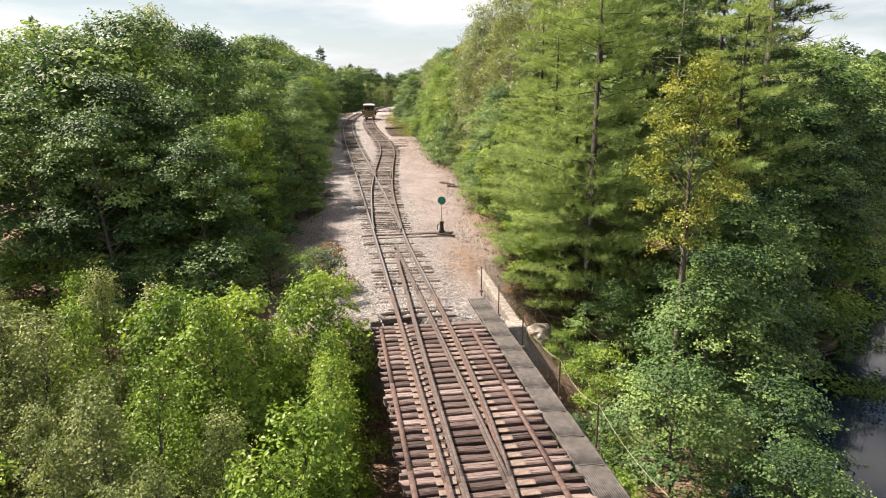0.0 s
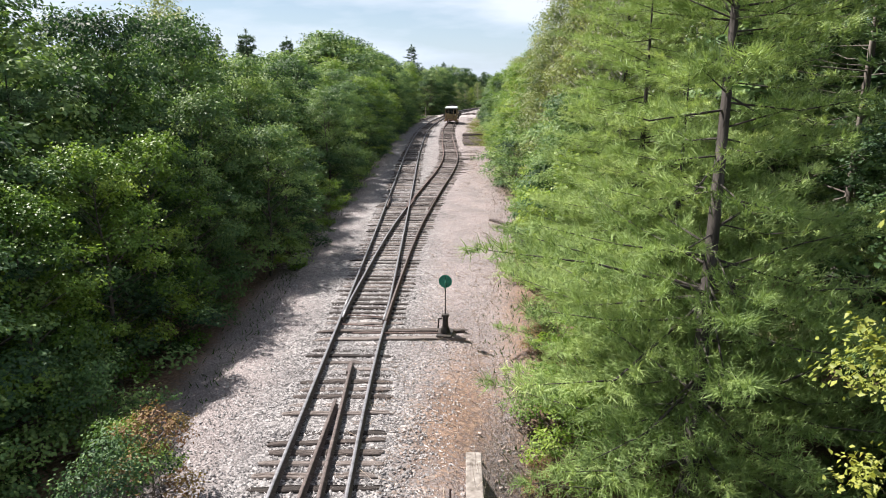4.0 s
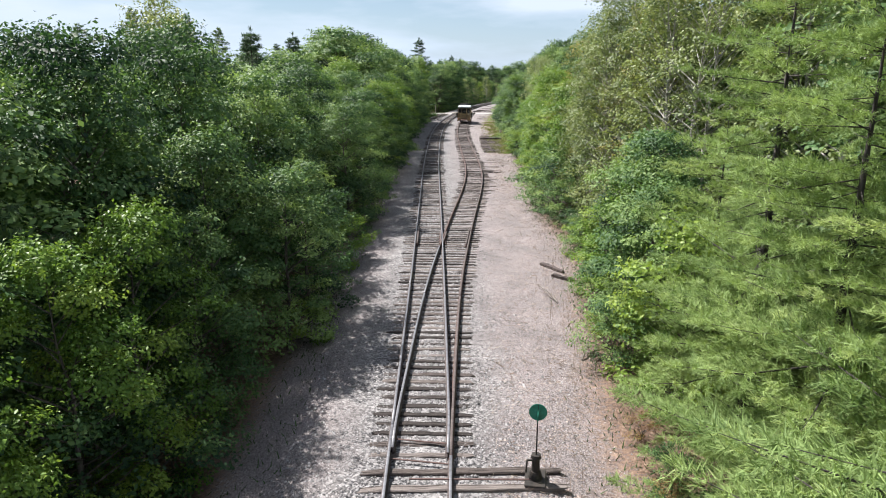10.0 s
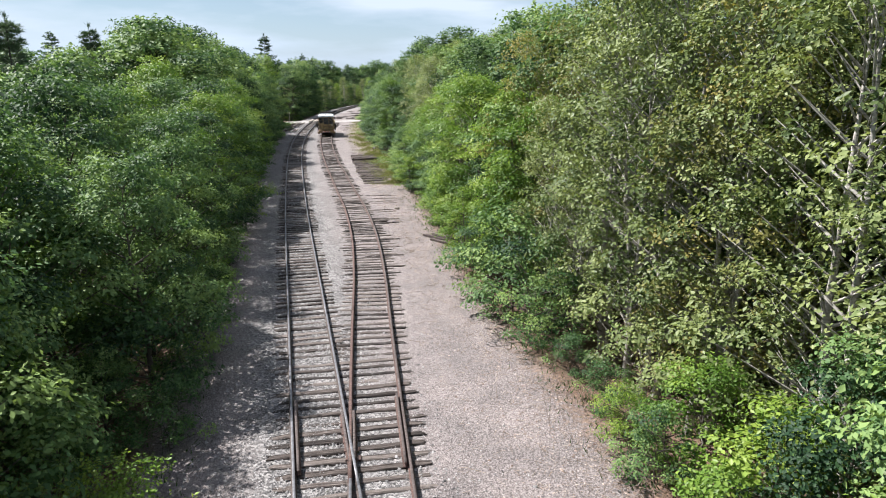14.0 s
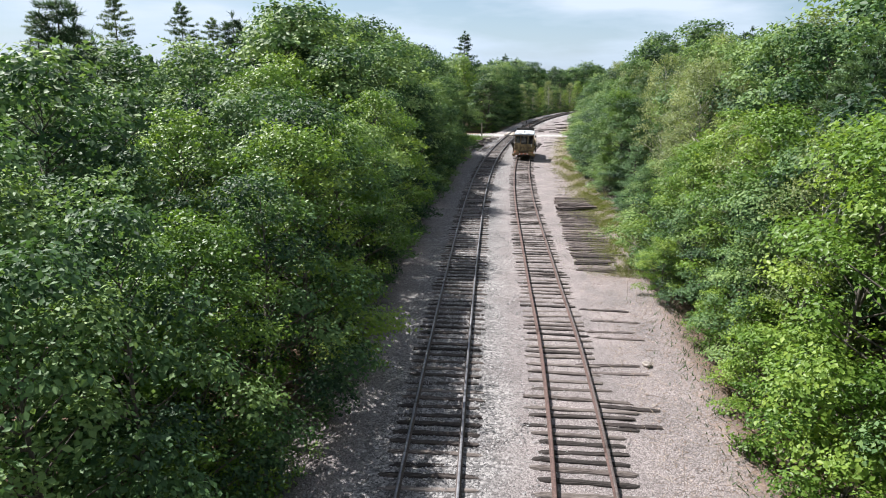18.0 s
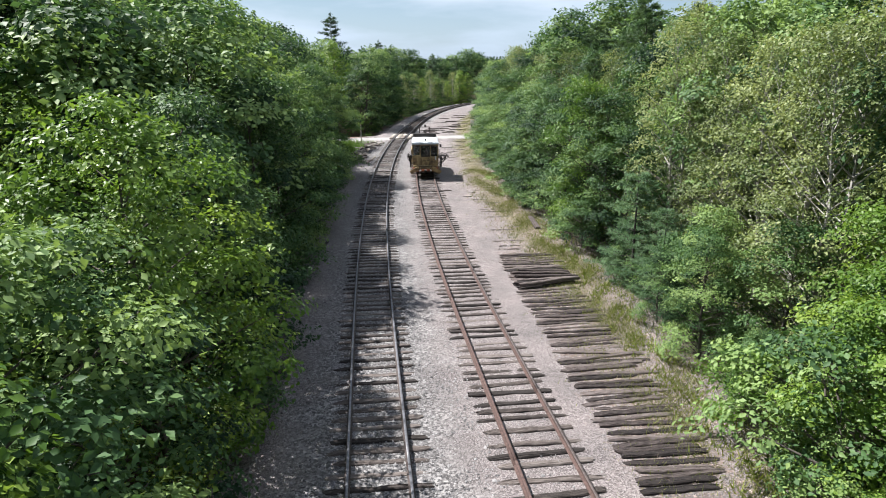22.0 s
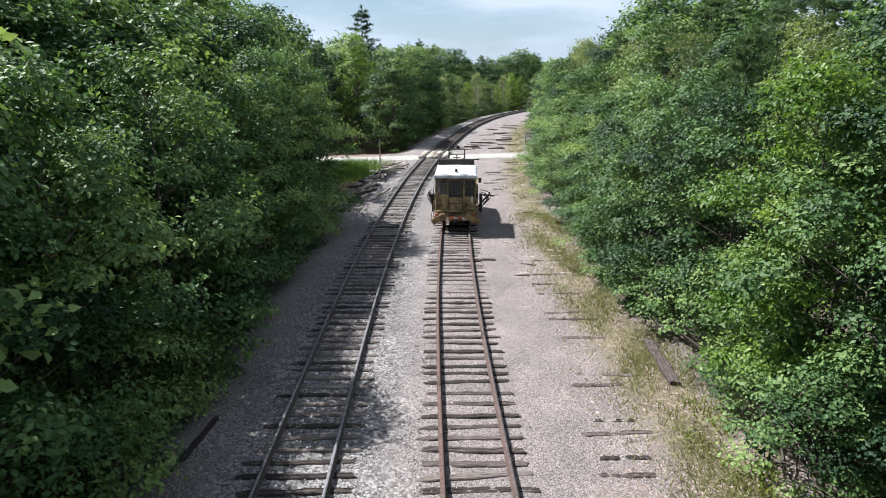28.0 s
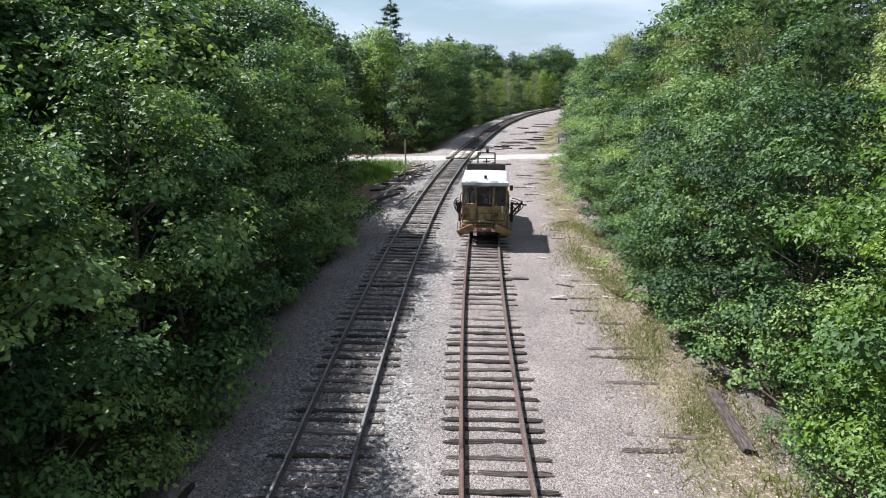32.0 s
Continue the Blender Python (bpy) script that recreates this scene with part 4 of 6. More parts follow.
# ---- loose and abandoned ties ----
OLD = []
for s in range(8):
    me = tie_mesh(110 + s, 2.5, 0.22, 0.17)
    me.materials.clear()
    me.materials.append(M_OLDTIE)
    OLD.append(me)


def old_tie(x, y, ang, label, group, k=1.0, z=0.0, rx=0.0, ry=0.0, name="old_tie", w=1.0):
    ob = new(name, rnd.choice(OLD))
    ob.matrix_basis = pose(x, y, z, rx, ry, ang) @ Matrix.Diagonal((k, w, 1, 1))
    return tagged(ob, label, "railway tie", group)


field_left = spline([99.5, 102.5, 104.8, 116.2, 122.3, 130, 138], [-7.9, -8.3, -8.7, -10.2, -10.95, -11.7, -12.4])
y = 99.8
while y < 121.2:
    x = float(field_left(y))
    k = rnd.uniform(0.85, 1.3) if y > 102 else rnd.uniform(0.6, 0.95)
    old_tie(x + 1.25 * k + rnd.uniform(-0.12, 0.12), y, 9.5 + rnd.gauss(0, 4), "decayed dark tie sunk in the gravel verge", "abandoned ties in the verge", k, 0.02 - 0.045 * rnd.random() ** 1.5, w=rnd.uniform(0.85, 1.2))
    y += 0.31 * rnd.uniform(0.7, 1.3)
for y in (122.2, 122.9, 124.0, 124.6, 126.6, 127.3, 130.1, 131.8, 132.5, 134.6, 135.8, 137.2, 139.5):
    k = rnd.uniform(0.45, 0.8)
    old_tie(float(field_left(min(y, 138))) + 1.3 * k + rnd.uniform(0, 0.5), y, 8 + rnd.gauss(0, 4), "decayed short tie half buried in gravel", "abandoned ties in the verge", k, -0.035)
for x, y, a, z, k in ((-8.85, 116.3, 9, 0.11, 1.1), (-8.8, 116.75, 13, 0.1, 1.05), (-8.7, 117.2, 4, 0.12, 1.15), (-8.65, 116.1, 24, 0.24, 1.2), (-8.9, 117.7, 2, 0.1, 1.1), (-8.75, 118.1, -2, 0.09, 0.95)):
    old_tie(x, y, a, "dark rotten tie lying across the others", "heaped ties", k, z)
for x, y in ((-5.35, 93.8), (-5.0, 92.5), (-5.3, 91.2), (-4.95, 90.6), (-5.2, 87.9), (-4.9, 87.3), (-4.75, 84.8), (-4.76, 83.7), (-4.63, 79.0), (-4.57, 77.2), (-4.49, 75.4)):
    k = rnd.uniform(0.75, 0.95)
    old_tie(x - 1.25 * k, y - 0.1, 8 + rnd.gauss(0, 2), "grey weathered tie sticking out beside the siding", "ties beside the siding", k, -0.015)


def log(a, b, label, w=1.0, z=0.16):
    a, b = Vector((*a, 0)), Vector((*b, 0))
    d = b - a
    m = (a + b) / 2
    zz = float(max(ground_z(m.x, m.y), -0.3)) + z
    return old_tie(m.x, m.y, math.degrees(math.atan2(d.y, d.x)), label, "discarded timbers", d.length / 2.5, zz, name="timber", w=w)


log((-0.33, 52.2), (0.7, 50.9), "dark brown squared timber on the bank", 1.1)
log((0.2, 50.3), (1.15, 49.6), "short dark timber in dry brush", 1.1)
log((-3.2, 79.7), (-1.9, 78.3), "dark timber at the edge of the brush", 1.0)
log((-2.85, 78.6), (-1.8, 77.4), "dark timber beside another timber", 1.0)
log((-2.7, 79.3), (-1.6, 77.9), "dark timber lying on two others", 0.9, 0.34)
log((-8.4, 129.9), (-8.2, 126.8), "squared dark beam lying in the grass", 1.5, 0.17)
log((-20.3, 123.6), (-20.25, 121.6), "dark old timber in the shaded gravel", 0.8, 0.06)
log((-22.2, 126.2), (-20.9, 124.9), "pale bare branch in the shade", 0.35, 0.05)
old_tie(-14.4, 139.2, 5, "dark scrap timber by the vehicle", "discarded timbers", 0.5, 0.02, name="timber")
for k in range(26):
    y = rnd.uniform(184, 218)
    x = float(main_right(y)) + rnd.uniform(2.2, 6.5)
    old_tie(x, y, rnd.gauss(0, 14), "dark scrap tie on the far gravel", "scrap ties past the crossing", rnd.uniform(0.4, 1.05), rnd.uniform(0.0, 0.12))
for k in range(12):
    y = rnd.uniform(152, 174)
    old_tie(float(side_mid(min(y, 160))) + rnd.uniform(2.0, 4.2), y, rnd.gauss(0, 10), "broken dark tie on the gravel", "scrap ties past the crossing", rnd.uniform(0.25, 0.6), -0.01)
M_PALE = material("bleached_wood", [(0.3, (0.16, 0.13, 0.11)), (0.55, (0.33, 0.29, 0.25)), (0.8, (0.5, 0.46, 0.41))], 5, 0.9, 0, 0.5, 40, 8, 0.3, 0.6, stretch=(1, 9, 9))
PALE = []
for s in range(5):
    me = tie_mesh(70 + s, 2.4, 0.2, 0.16)
    me.materials.clear()
    me.materials.append(M_PALE)
    PALE.append(me)
for k in range(84):
    f = rnd.random()
    y = 151 + 18.5 * f
    x = -24.5 + rnd.gauss(0, 0.6)
    ob = new("scrap_plank", rnd.choice(PALE if rnd.random() < 0.85 else TIES))
    ob.matrix_basis = pose(x, y, float(ground_z(x, y)) + 0.15 + 0.35 * rnd.random(), rnd.gauss(0, 10), rnd.gauss(0, 7), (rnd.gauss(80, 22) if y < 164 else rnd.gauss(60, 12))) @ Matrix.Diagonal((rnd.uniform(0.4, 1.1), rnd.uniform(0.5, 1), 0.8, 1))
    tagged(ob, "grey weathered plank in a heap beside the track", "plank", "heap of scrap planks")
for k in range(48):
    y = rnd.uniform(136, 175)
    x = float(side_right(min(y, 158))) + rnd.uniform(1.9, 4.6)
    ob = new("broken_board", rnd.choice(PALE + TIES[:2]))
    ob.matrix_basis = pose(x, y, -0.03, rnd.gauss(0, 3), rnd.gauss(0, 2), rnd.gauss(8, 20)) @ Matrix.Diagonal((rnd.uniform(0.1, 0.36), rnd.uniform(0.5, 1.0), 0.25, 1))
    tagged(ob, "broken weathered board lying in the gravel verge", "plank", "broken boards on the verge")

# ---- the level crossing ----
crossing = thing("crossing_panels", "pale timber crossing panels between the rails", "level crossing")
for d, w in ((-0.42, 0.5), (0.45, 0.62), (1.05, 0.5), (1.93, 0.5)):
    for k in range(3):
        strip("panel", beside(main_left, d), 175.6 + 1.75 * k, 175.6 + 1.75 * k + 1.72, w / 2, -0.03, 0.155, M_PALE, crossing)
marker = thing("marker_post", "thin weathered post by the crossing", "post", at=(-26.2, 171.8, -0.1))
bm = bmesh.new()
tube(bm, (0, 0, -0.3), (0, 0, 2.3), 0.07, 0.06, 8)
part("shaft", bm, M_PALE, marker)
bm = bmesh.new()
tube(bm, (0, 0, 2.3), (0, 0, 2.36), 0.085, 0.03, 8)
part("cap", bm, M_RUST, marker)
M_WHITE = material("chalky_white_paint", [(0.3, (0.55, 0.54, 0.52)), (0.7, (0.8, 0.8, 0.79))], 6, 0.7, 0, 0.1)
board = thing("white_barrier", "low white board on two short posts", "barrier", at=(-11.9, 191.7, -0.05))
for x in (-0.45, 0.45):
    bm = bmesh.new()
    box(bm, x - 0.06, -0.05, -0.3, x + 0.06, 0.05, 1.15, 0.01)
    part("leg", bm, M_BLACK, board)
for x0, x1 in ((-0.6, -0.02), (0.02, 0.75)):
    bm = bmesh.new()
    box(bm, x0, -0.09, 0.6, x1, -0.052, 1.2, 0.008)
    part("panel", bm, M_WHITE, board)
# ---- the track machine on the siding ----
M_YELLOW = material("faded_yellow_paint", [(0.28, (0.075, 0.048, 0.032)), (0.42, (0.2, 0.135, 0.066)), (0.58, (0.34, 0.245, 0.115)), (0.8, (0.47, 0.37, 0.21))], 3.5, 0.6, 0, 0.15, 40, 8, coarse=0.4)
M_ORANGE = material("orange_red_paint", [(0.25, (0.12, 0.04, 0.025)), (0.55, (0.4, 0.12, 0.05)), (0.85, (0.55, 0.24, 0.12))], 6, 0.6, 0, 0.15, 40)
M_ROOF = material("white_roof_paint", [(0.25, (0.3, 0.32, 0.34)), (0.5, (0.5, 0.53, 0.57)), (0.8, (0.66, 0.69, 0.73))], 3, 0.5, 0, 0.15, 30, coarse=0.3)
M_RUBBER = material("black_rubber", [(0.3, (0.012, 0.012, 0.012)), (0.7, (0.035, 0.034, 0.033))], 12, 0.7, 0, 0.2)
M_GLASS = bpy.data.materials.new("dusty_cab_glass")
M_GLASS.use_nodes = True
_b = M_GLASS.node_tree.nodes["Principled BSDF"]
_b.inputs["Base Color"].default_value, _b.inputs["Roughness"].default_value = (0.3, 0.34, 0.33, 1), 0.05
_b.inputs["Transmission Weight"].default_value, _b.inputs["IOR"].default_value = 0.9, 1.45
VY = 144.4
vx = float(side_mid(VY))
vs = float((side_mid(150.0) - side_mid(146.0)) / 4)
machine = thing("track_machine", "faded yellow railway ballast machine with a white cab roof", "rail vehicle")
machine.matrix_basis = pose(vx, VY, 0.17, 0, 0, -math.degrees(math.atan(vs)))
W = 0.92  # the upper works are this much narrower than they are drawn


def vpart(name, mat, *boxes, label="", parent=None):
    bm = bmesh.new()
    for x0, y0, z0, x1, y1, z1, *b in boxes:
        box(bm, x0 * W, y0, z0, x1 * W, y1, z1, *b)
    return part(name, bm, mat, parent or machine, label)


def vtube(name, mat, *tubes, label="", parent=None):
    bm = bmesh.new()
    for a, b, r in tubes:
        tube(bm, (a[0] * W, *a[1:]), (b[0] * W, *b[1:]), r, r, 8)
    return part(name, bm, mat, parent or machine, label)


# grab rails, steps and hoses round the cab front
for x in (-1.3, 1.3):
    vtube("grab_rail", M_BLACK, ((x, 0.3, 0.75), (x, 0.3, 2.3), 0.02), ((x, 0.3, 2.3), (x * 0.93, 0.38, 2.36), 0.02), ((x, 0.3, 0.78), (x * 0.93, 0.38, 0.86), 0.02))
    vpart("step", M_RUST, (x - 0.16, 0.12, 0.42, x + 0.16, 0.34, 0.46, 0.006), (x - 0.16, 0.3, 0.46, x - 0.13, 0.34, 0.86), (x + 0.13, 0.3, 0.46, x + 0.16, 0.34, 0.86))
for x in (-0.96, -0.62, 0.62, 0.96):
    vtube("work_lamp", M_BLACK, ((x, 0.2, 2.9), (x, 0.3, 2.9), 0.07))
vtube("wiper", M_BLACK, ((-0.1, 0.36, 2.6), (0.14, 0.35, 2.1), 0.008))
vtube("hose", M_RUBBER, ((-0.6, -0.02, 0.95), (-0.5, -0.1, 0.6), 0.022), ((-0.5, -0.1, 0.6), (-0.25, -0.1, 0.48), 0.022), ((-0.25, -0.1, 0.48), (-0.05, -0.02, 0.62), 0.022))
vtube("hose", M_RUBBER, ((0.55, -0.02, 0.98), (0.45, -0.1, 0.62), 0.022), ((0.45, -0.1, 0.62), (0.2, -0.1, 0.52), 0.022))
# running gear
vpart("chassis", M_YELLOW, (-0.95, 0.0, 0.55, -0.75, 8.2, 0.85, 0.02), (0.75, 0.0, 0.55, 0.95, 8.2, 0.85, 0.02), (-0.95, 0.0, 0.6, 0.95, 0.2, 0.85, 0.02), (-0.95, 8.0, 0.6, 0.95, 8.2, 0.85, 0.02), (-0.75, 3.6, 0.62, 0.75, 3.8, 0.82))
for x in (-0.7525, 0.7525):
    for yy in (1.6, 6.6):
        s = 1 if x > 0 else -1
        bm = bmesh.new()
        tube(bm, (x - 0.065, yy, 0.38), (x + 0.065, yy, 0.38), 0.38, 0.37, 24)
        w = part("wheel", bm, M_MAINRAIL, machine, "steel flanged rail wheel")
        bm = bmesh.new()
        tube(bm, (x - s * 0.085, yy, 0.38), (x - s * 0.066, yy, 0.38), 0.405, 0.405, 24)
        part("flange", bm, M_RUST, w)
        bm = bmesh.new()
        tube(bm, (x + s * 0.066, yy, 0.38), (x + s * 0.12, yy, 0.38), 0.12, 0.1, 12)
        part("hub", bm, M_BLACK, w)
for yy in (1.6, 6.6):
    vtube("axle", M_BLACK, ((-0.69, yy, 0.38), (0.69, yy, 0.38), 0.06))
# cab: posts, panels, glass
Z0, Z1 = 0.92, 2.78
vpart("cab_floor", M_YELLOW, (-1.22, 0.35, 0.86, 1.22, 3.2, 0.92, 0.01))
for x0, x1 in ((-1.22, -1.12), (-0.52, -0.4), (0.4, 0.52), (1.12, 1.22)):
    vpart("cab_post", M_YELLOW, (x0, 0.35, Z0, x1, 0.45, Z1, 0.012))
for x0, x1 in ((-1.22, -1.12), (1.12, 1.22)):
    for yy in (1.7, 3.1):
        vpart("cab_post", M_YELLOW, (x0, yy, Z0, x1, yy + 0.1, Z1, 0.012))
vpart("front_panel", M_YELLOW, (-1.12, 0.37, Z0, -0.52, 0.43, 1.82, 0.008), label="faded yellow panel with worn paint")
vpart("front_panel", M_YELLOW, (0.52, 0.37, Z0, 1.12, 0.43, 1.72, 0.008))
door = vpart("door", M_YELLOW, (-0.39, 0.33, 1.0, 0.39, 0.38, 1.72, 0.012), label="yellow cab door with a dark window")
vpart("door_rail", M_BLACK, (-0.4, 0.315, 1.7, 0.4, 0.345, 1.76, 0.006), (-0.4, 0.315, 1.34, 0.4, 0.34, 1.375, 0.004), (-0.42, 0.315, 1.0, -0.385, 0.34, 2.7, 0.004), (0.385, 0.315, 1.0, 0.42, 0.34, 2.7, 0.004), parent=door)
vtube("handle", M_BLACK, ((0.3, 0.3, 1.5), (0.3, 0.3, 1.64), 0.012), parent=door)
vpart("window_header", M_YELLOW, (-1.12, 0.37, 2.66, 1.12, 0.43, Z1, 0.008))
for x in (-1.2, 1.14):
    vpart("side_panel", M_YELLOW, (x, 0.45, Z0, x + 0.06, 3.1, 1.75, 0.008))
    vpart("side_header", M_YELLOW, (x, 0.45, 2.66, x + 0.06, 3.1, Z1, 0.008))
vpart("rear_wall", M_YELLOW, (-1.12, 3.11, Z0, 1.12, 3.17, Z1, 0.008))
for x0, x1, z0 in ((-1.11, -0.53, 1.83), (-0.39, 0.39, 1.77), (0.53, 1.11, 1.73)):
    vpart("windscreen", M_GLASS, (x0, 0.395, z0, x1, 0.403, 2.655), label="dusty glass cab window").visible_shadow = False
for x in (-1.174, 1.166):
    vpart("side_window", M_GLASS, (x, 0.46, 1.76, x + 0.008, 1.69, 2.65)).visible_shadow = False
    vpart("side_window", M_GLASS, (x, 1.81, 1.76, x + 0.008, 3.09, 2.65)).visible_shadow = False
vpart("window_bar", M_BLACK, (-0.84, 0.36, 1.83, -0.8, 0.42, 2.66, 0.004), (-0.39, 0.37, 1.77, 0.39, 0.42, 1.81, 0.004), (0.8, 0.36, 1.73, 0.835, 0.42, 2.66, 0.004))
vpart("cab_lining", M_RUBBER, (-1.11, 3.0, 0.93, 1.11, 3.1, 2.75), (-1.11, 0.5, 2.68, 1.11, 3.0, 2.76), (-1.11, 1.75, 0.93, -1.06, 3.0, 1.74), (1.06, 1.75, 0.93, 1.11, 3.0, 1.74))
vpart("cab_mat", M_RUBBER, (-1.1, 0.46, 0.921, 1.1, 3.0, 0.935))
seat = vpart("seat", M_RUBBER, (-0.28, 1.5, 1.25, 0.28, 2.0, 1.38, 0.04), (-0.26, 1.95, 1.36, 0.26, 2.08, 2.0, 0.04), (-0.06, 1.65, 0.92, 0.06, 1.85, 1.26))
vpart("console", M_BLACK, (0.45, 0.8, 0.92, 1.05, 1.5, 1.85, 0.02), (-1.05, 0.8, 0.92, -0.6, 1.4, 1.6, 0.02))
# roof
bm = bmesh.new()
for yy, z, w in ((0.12, 2.8, 1.27), (0.16, 2.93, 1.25), (0.5, 3.02, 1.2), (2.9, 3.1, 1.2), (3.42, 3.02, 1.24), (3.45, 2.8, 1.27)):
    for x in (-w, -w * 0.9, 0, w * 0.9, w):
        bm.verts.new((x * W, yy, z - (0.06 if abs(x) == w and 0.2 < yy < 3.4 else 0) + (0.03 if x == 0 and 0.3 < yy < 3.0 else 0)))
bm.verts.ensure_lookup_table()
for i in range(5):
    for k in range(4):
        a = i * 5 + k
        bm.faces.new([bm.verts[j] for j in (a, a + 1, a + 6, a + 5)])
low = [bm.verts.new((x * W, yy, 2.78)) for x, yy in ((-1.27, 0.12), (1.27, 0.12), (1.27, 3.45), (-1.27, 3.45))]
bm.verts.ensure_lookup_table()
bm.faces.new(low)
bm.faces.new([low[0], low[1]] + [bm.verts[j] for j in (4, 3, 2, 1, 0)])
bm.faces.new([low[1], low[2]] + [bm.verts[j] for j in (29, 24, 19, 14, 9, 4)])
bm.faces.new([low[3], low[0]] + [bm.verts[j] for j in (0, 5, 10, 15, 20, 25)])
bm.faces.new([low[2], low[3]] + [bm.verts[j] for j in (25, 26, 27, 28, 29)])
bmesh.ops.recalc_face_normals(bm, faces=bm.faces)
roof = part("roof", bm, M_ROOF, machine, "chalky white sheet-metal cab roof")
vtube("roof_lamp", M_BLACK, ((0.02, 0.62, 3.03), (0.02, 0.62, 3.2), 0.07), ((0.02, 0.5, 3.16), (0.02, 0.66, 3.16), 0.06), parent=roof)
vpart("seam", M_BLACK, (-0.85, 0.2, 2.955, -0.4, 0.24, 2.965), (0.25, 0.2, 2.965, 0.75, 0.24, 2.975), parent=roof)
vpart("light_bar", M_BLACK, (-1.12, 3.6, 3.02, 1.12, 3.85, 3.36, 0.03), label="dark wide box behind the cab roof")
vpart("light_bar_wing", M_BLACK, (1.12, 3.68, 3.3, 1.45, 3.76, 3.38, 0.01), (-1.12, 3.5, 2.6, -1.05, 3.6, 3.1))
rack = vtube("roof_rack", M_BLACK, ((-0.5, 4.0, 3.1), (-0.5, 4.0, 3.92), 0.035), ((0.5, 4.0, 3.1), (0.5, 4.0, 3.92), 0.035), ((-0.5, 4.0, 3.9), (0.5, 4.0, 3.9), 0.035), ((-0.5, 4.0, 3.6), (0.5, 4.0, 3.6), 0.025), ((0, 4.0, 3.3), (0, 4.0, 3.6), 0.03), ((-0.22, 4.0, 3.42), (0.22, 4.0, 3.42), 0.025))
vtube("beacon", M_BLACK, ((0.05, 4.0, 3.92), (0.05, 4.0, 4.12), 0.075), parent=rack)
for x in (1.42,):
    m = vpart("mirror", M_BLACK, (x - 0.09, 0.42, 2.5, x + 0.09, 0.46, 2.76, 0.015))
    vtube("mirror_arm", M_BLACK, ((math.copysign(1.22, x), 0.45, 2.72), (x, 0.45, 2.72), 0.015), parent=m)
# engine hood behind
hood = vpart("engine_hood", M_YELLOW, (-0.85, 3.3, 0.9, 0.85, 7.9, 2.5, 0.06))
for k in range(7):
    vpart("vent_slat", M_BLACK, (-0.862, 4.2 + 0.4 * k, 1.5, -0.851, 4.4 + 0.4 * k, 2.2), parent=hood)
vtube("exhaust_pipe", M_RUST, ((0.4, 5.4, 2.5), (0.4, 5.4, 3.2), 0.06))
# front end: steps, bumper, plough blades
vpart("front_step", M_BLACK, (-0.42, -0.05, 0.78, 0.42, 0.33, 0.82, 0.008), (-0.42, 0.0, 0.9, 0.42, 0.3, 0.93, 0.005))
vpart("front_beam", M_YELLOW, (-1.15, 0.1, 0.82, 1.15, 0.3, 0.98, 0.015))
bump = vpart("bumper", M_ORANGE, (-0.85, -0.12, 0.5, 0.85, 0.02, 0.7, 0.02), label="orange and white striped bumper beam")
for x in (-0.6, -0.1, 0.4):
    vpart("stripe", M_WHITE, (x, -0.126, 0.52, x + 0.2, -0.121, 0.68), parent=bump)
vpart("coupler", M_BLACK, (-0.12, -0.35, 0.42, 0.12, 0.1, 0.6, 0.03))
for s in (-1, 1):
    blade = bmesh.new()
    m = pose(s * 0.92, -0.3, 0.62, 20, s * 28, s * 30)
    box(blade, -0.48, -0.03, -0.17, 0.48, 0.03, 0.17, 0.012, m)
    b = part("plough_blade", blade, M_YELLOW, machine, "pale yellow angled plough blade")
    vtube("blade_arm", M_BLACK, ((s * 0.85, 0.15, 0.75), (s * 0.92, -0.15, 0.45), 0.04), parent=b)
    vtube("grab_rail", M_YELLOW, ((s * 1.3, 0.1, 0.5), (s * 1.3, 0.1, 1.5), 0.02), ((s * 1.3, 0.1, 1.5), (s * 1.2, 0.36, 1.5), 0.02))
    vpart("cab_steps", M_BLACK, (s * 1.22 - 0.13, 0.2, 0.3, s * 1.22 + 0.13, 0.45, 0.33), (s * 1.22 - 0.13, 0.2, 0.58, s * 1.22 + 0.13, 0.45, 0.61))
    lamp = bmesh.new()
    tube(lamp, (s * 0.62, 0.36, 2.58), (s * 0.62, 0.25, 2.58), 0.07, 0.09, 12)
    part("headlamp", lamp, M_BLACK, machine)
    vpart("side_box", M_ORANGE, (s * 1.1 - 0.12, 0.05, 0.62, s * 1.1 + 0.12, 0.33, 0.84, 0.02))
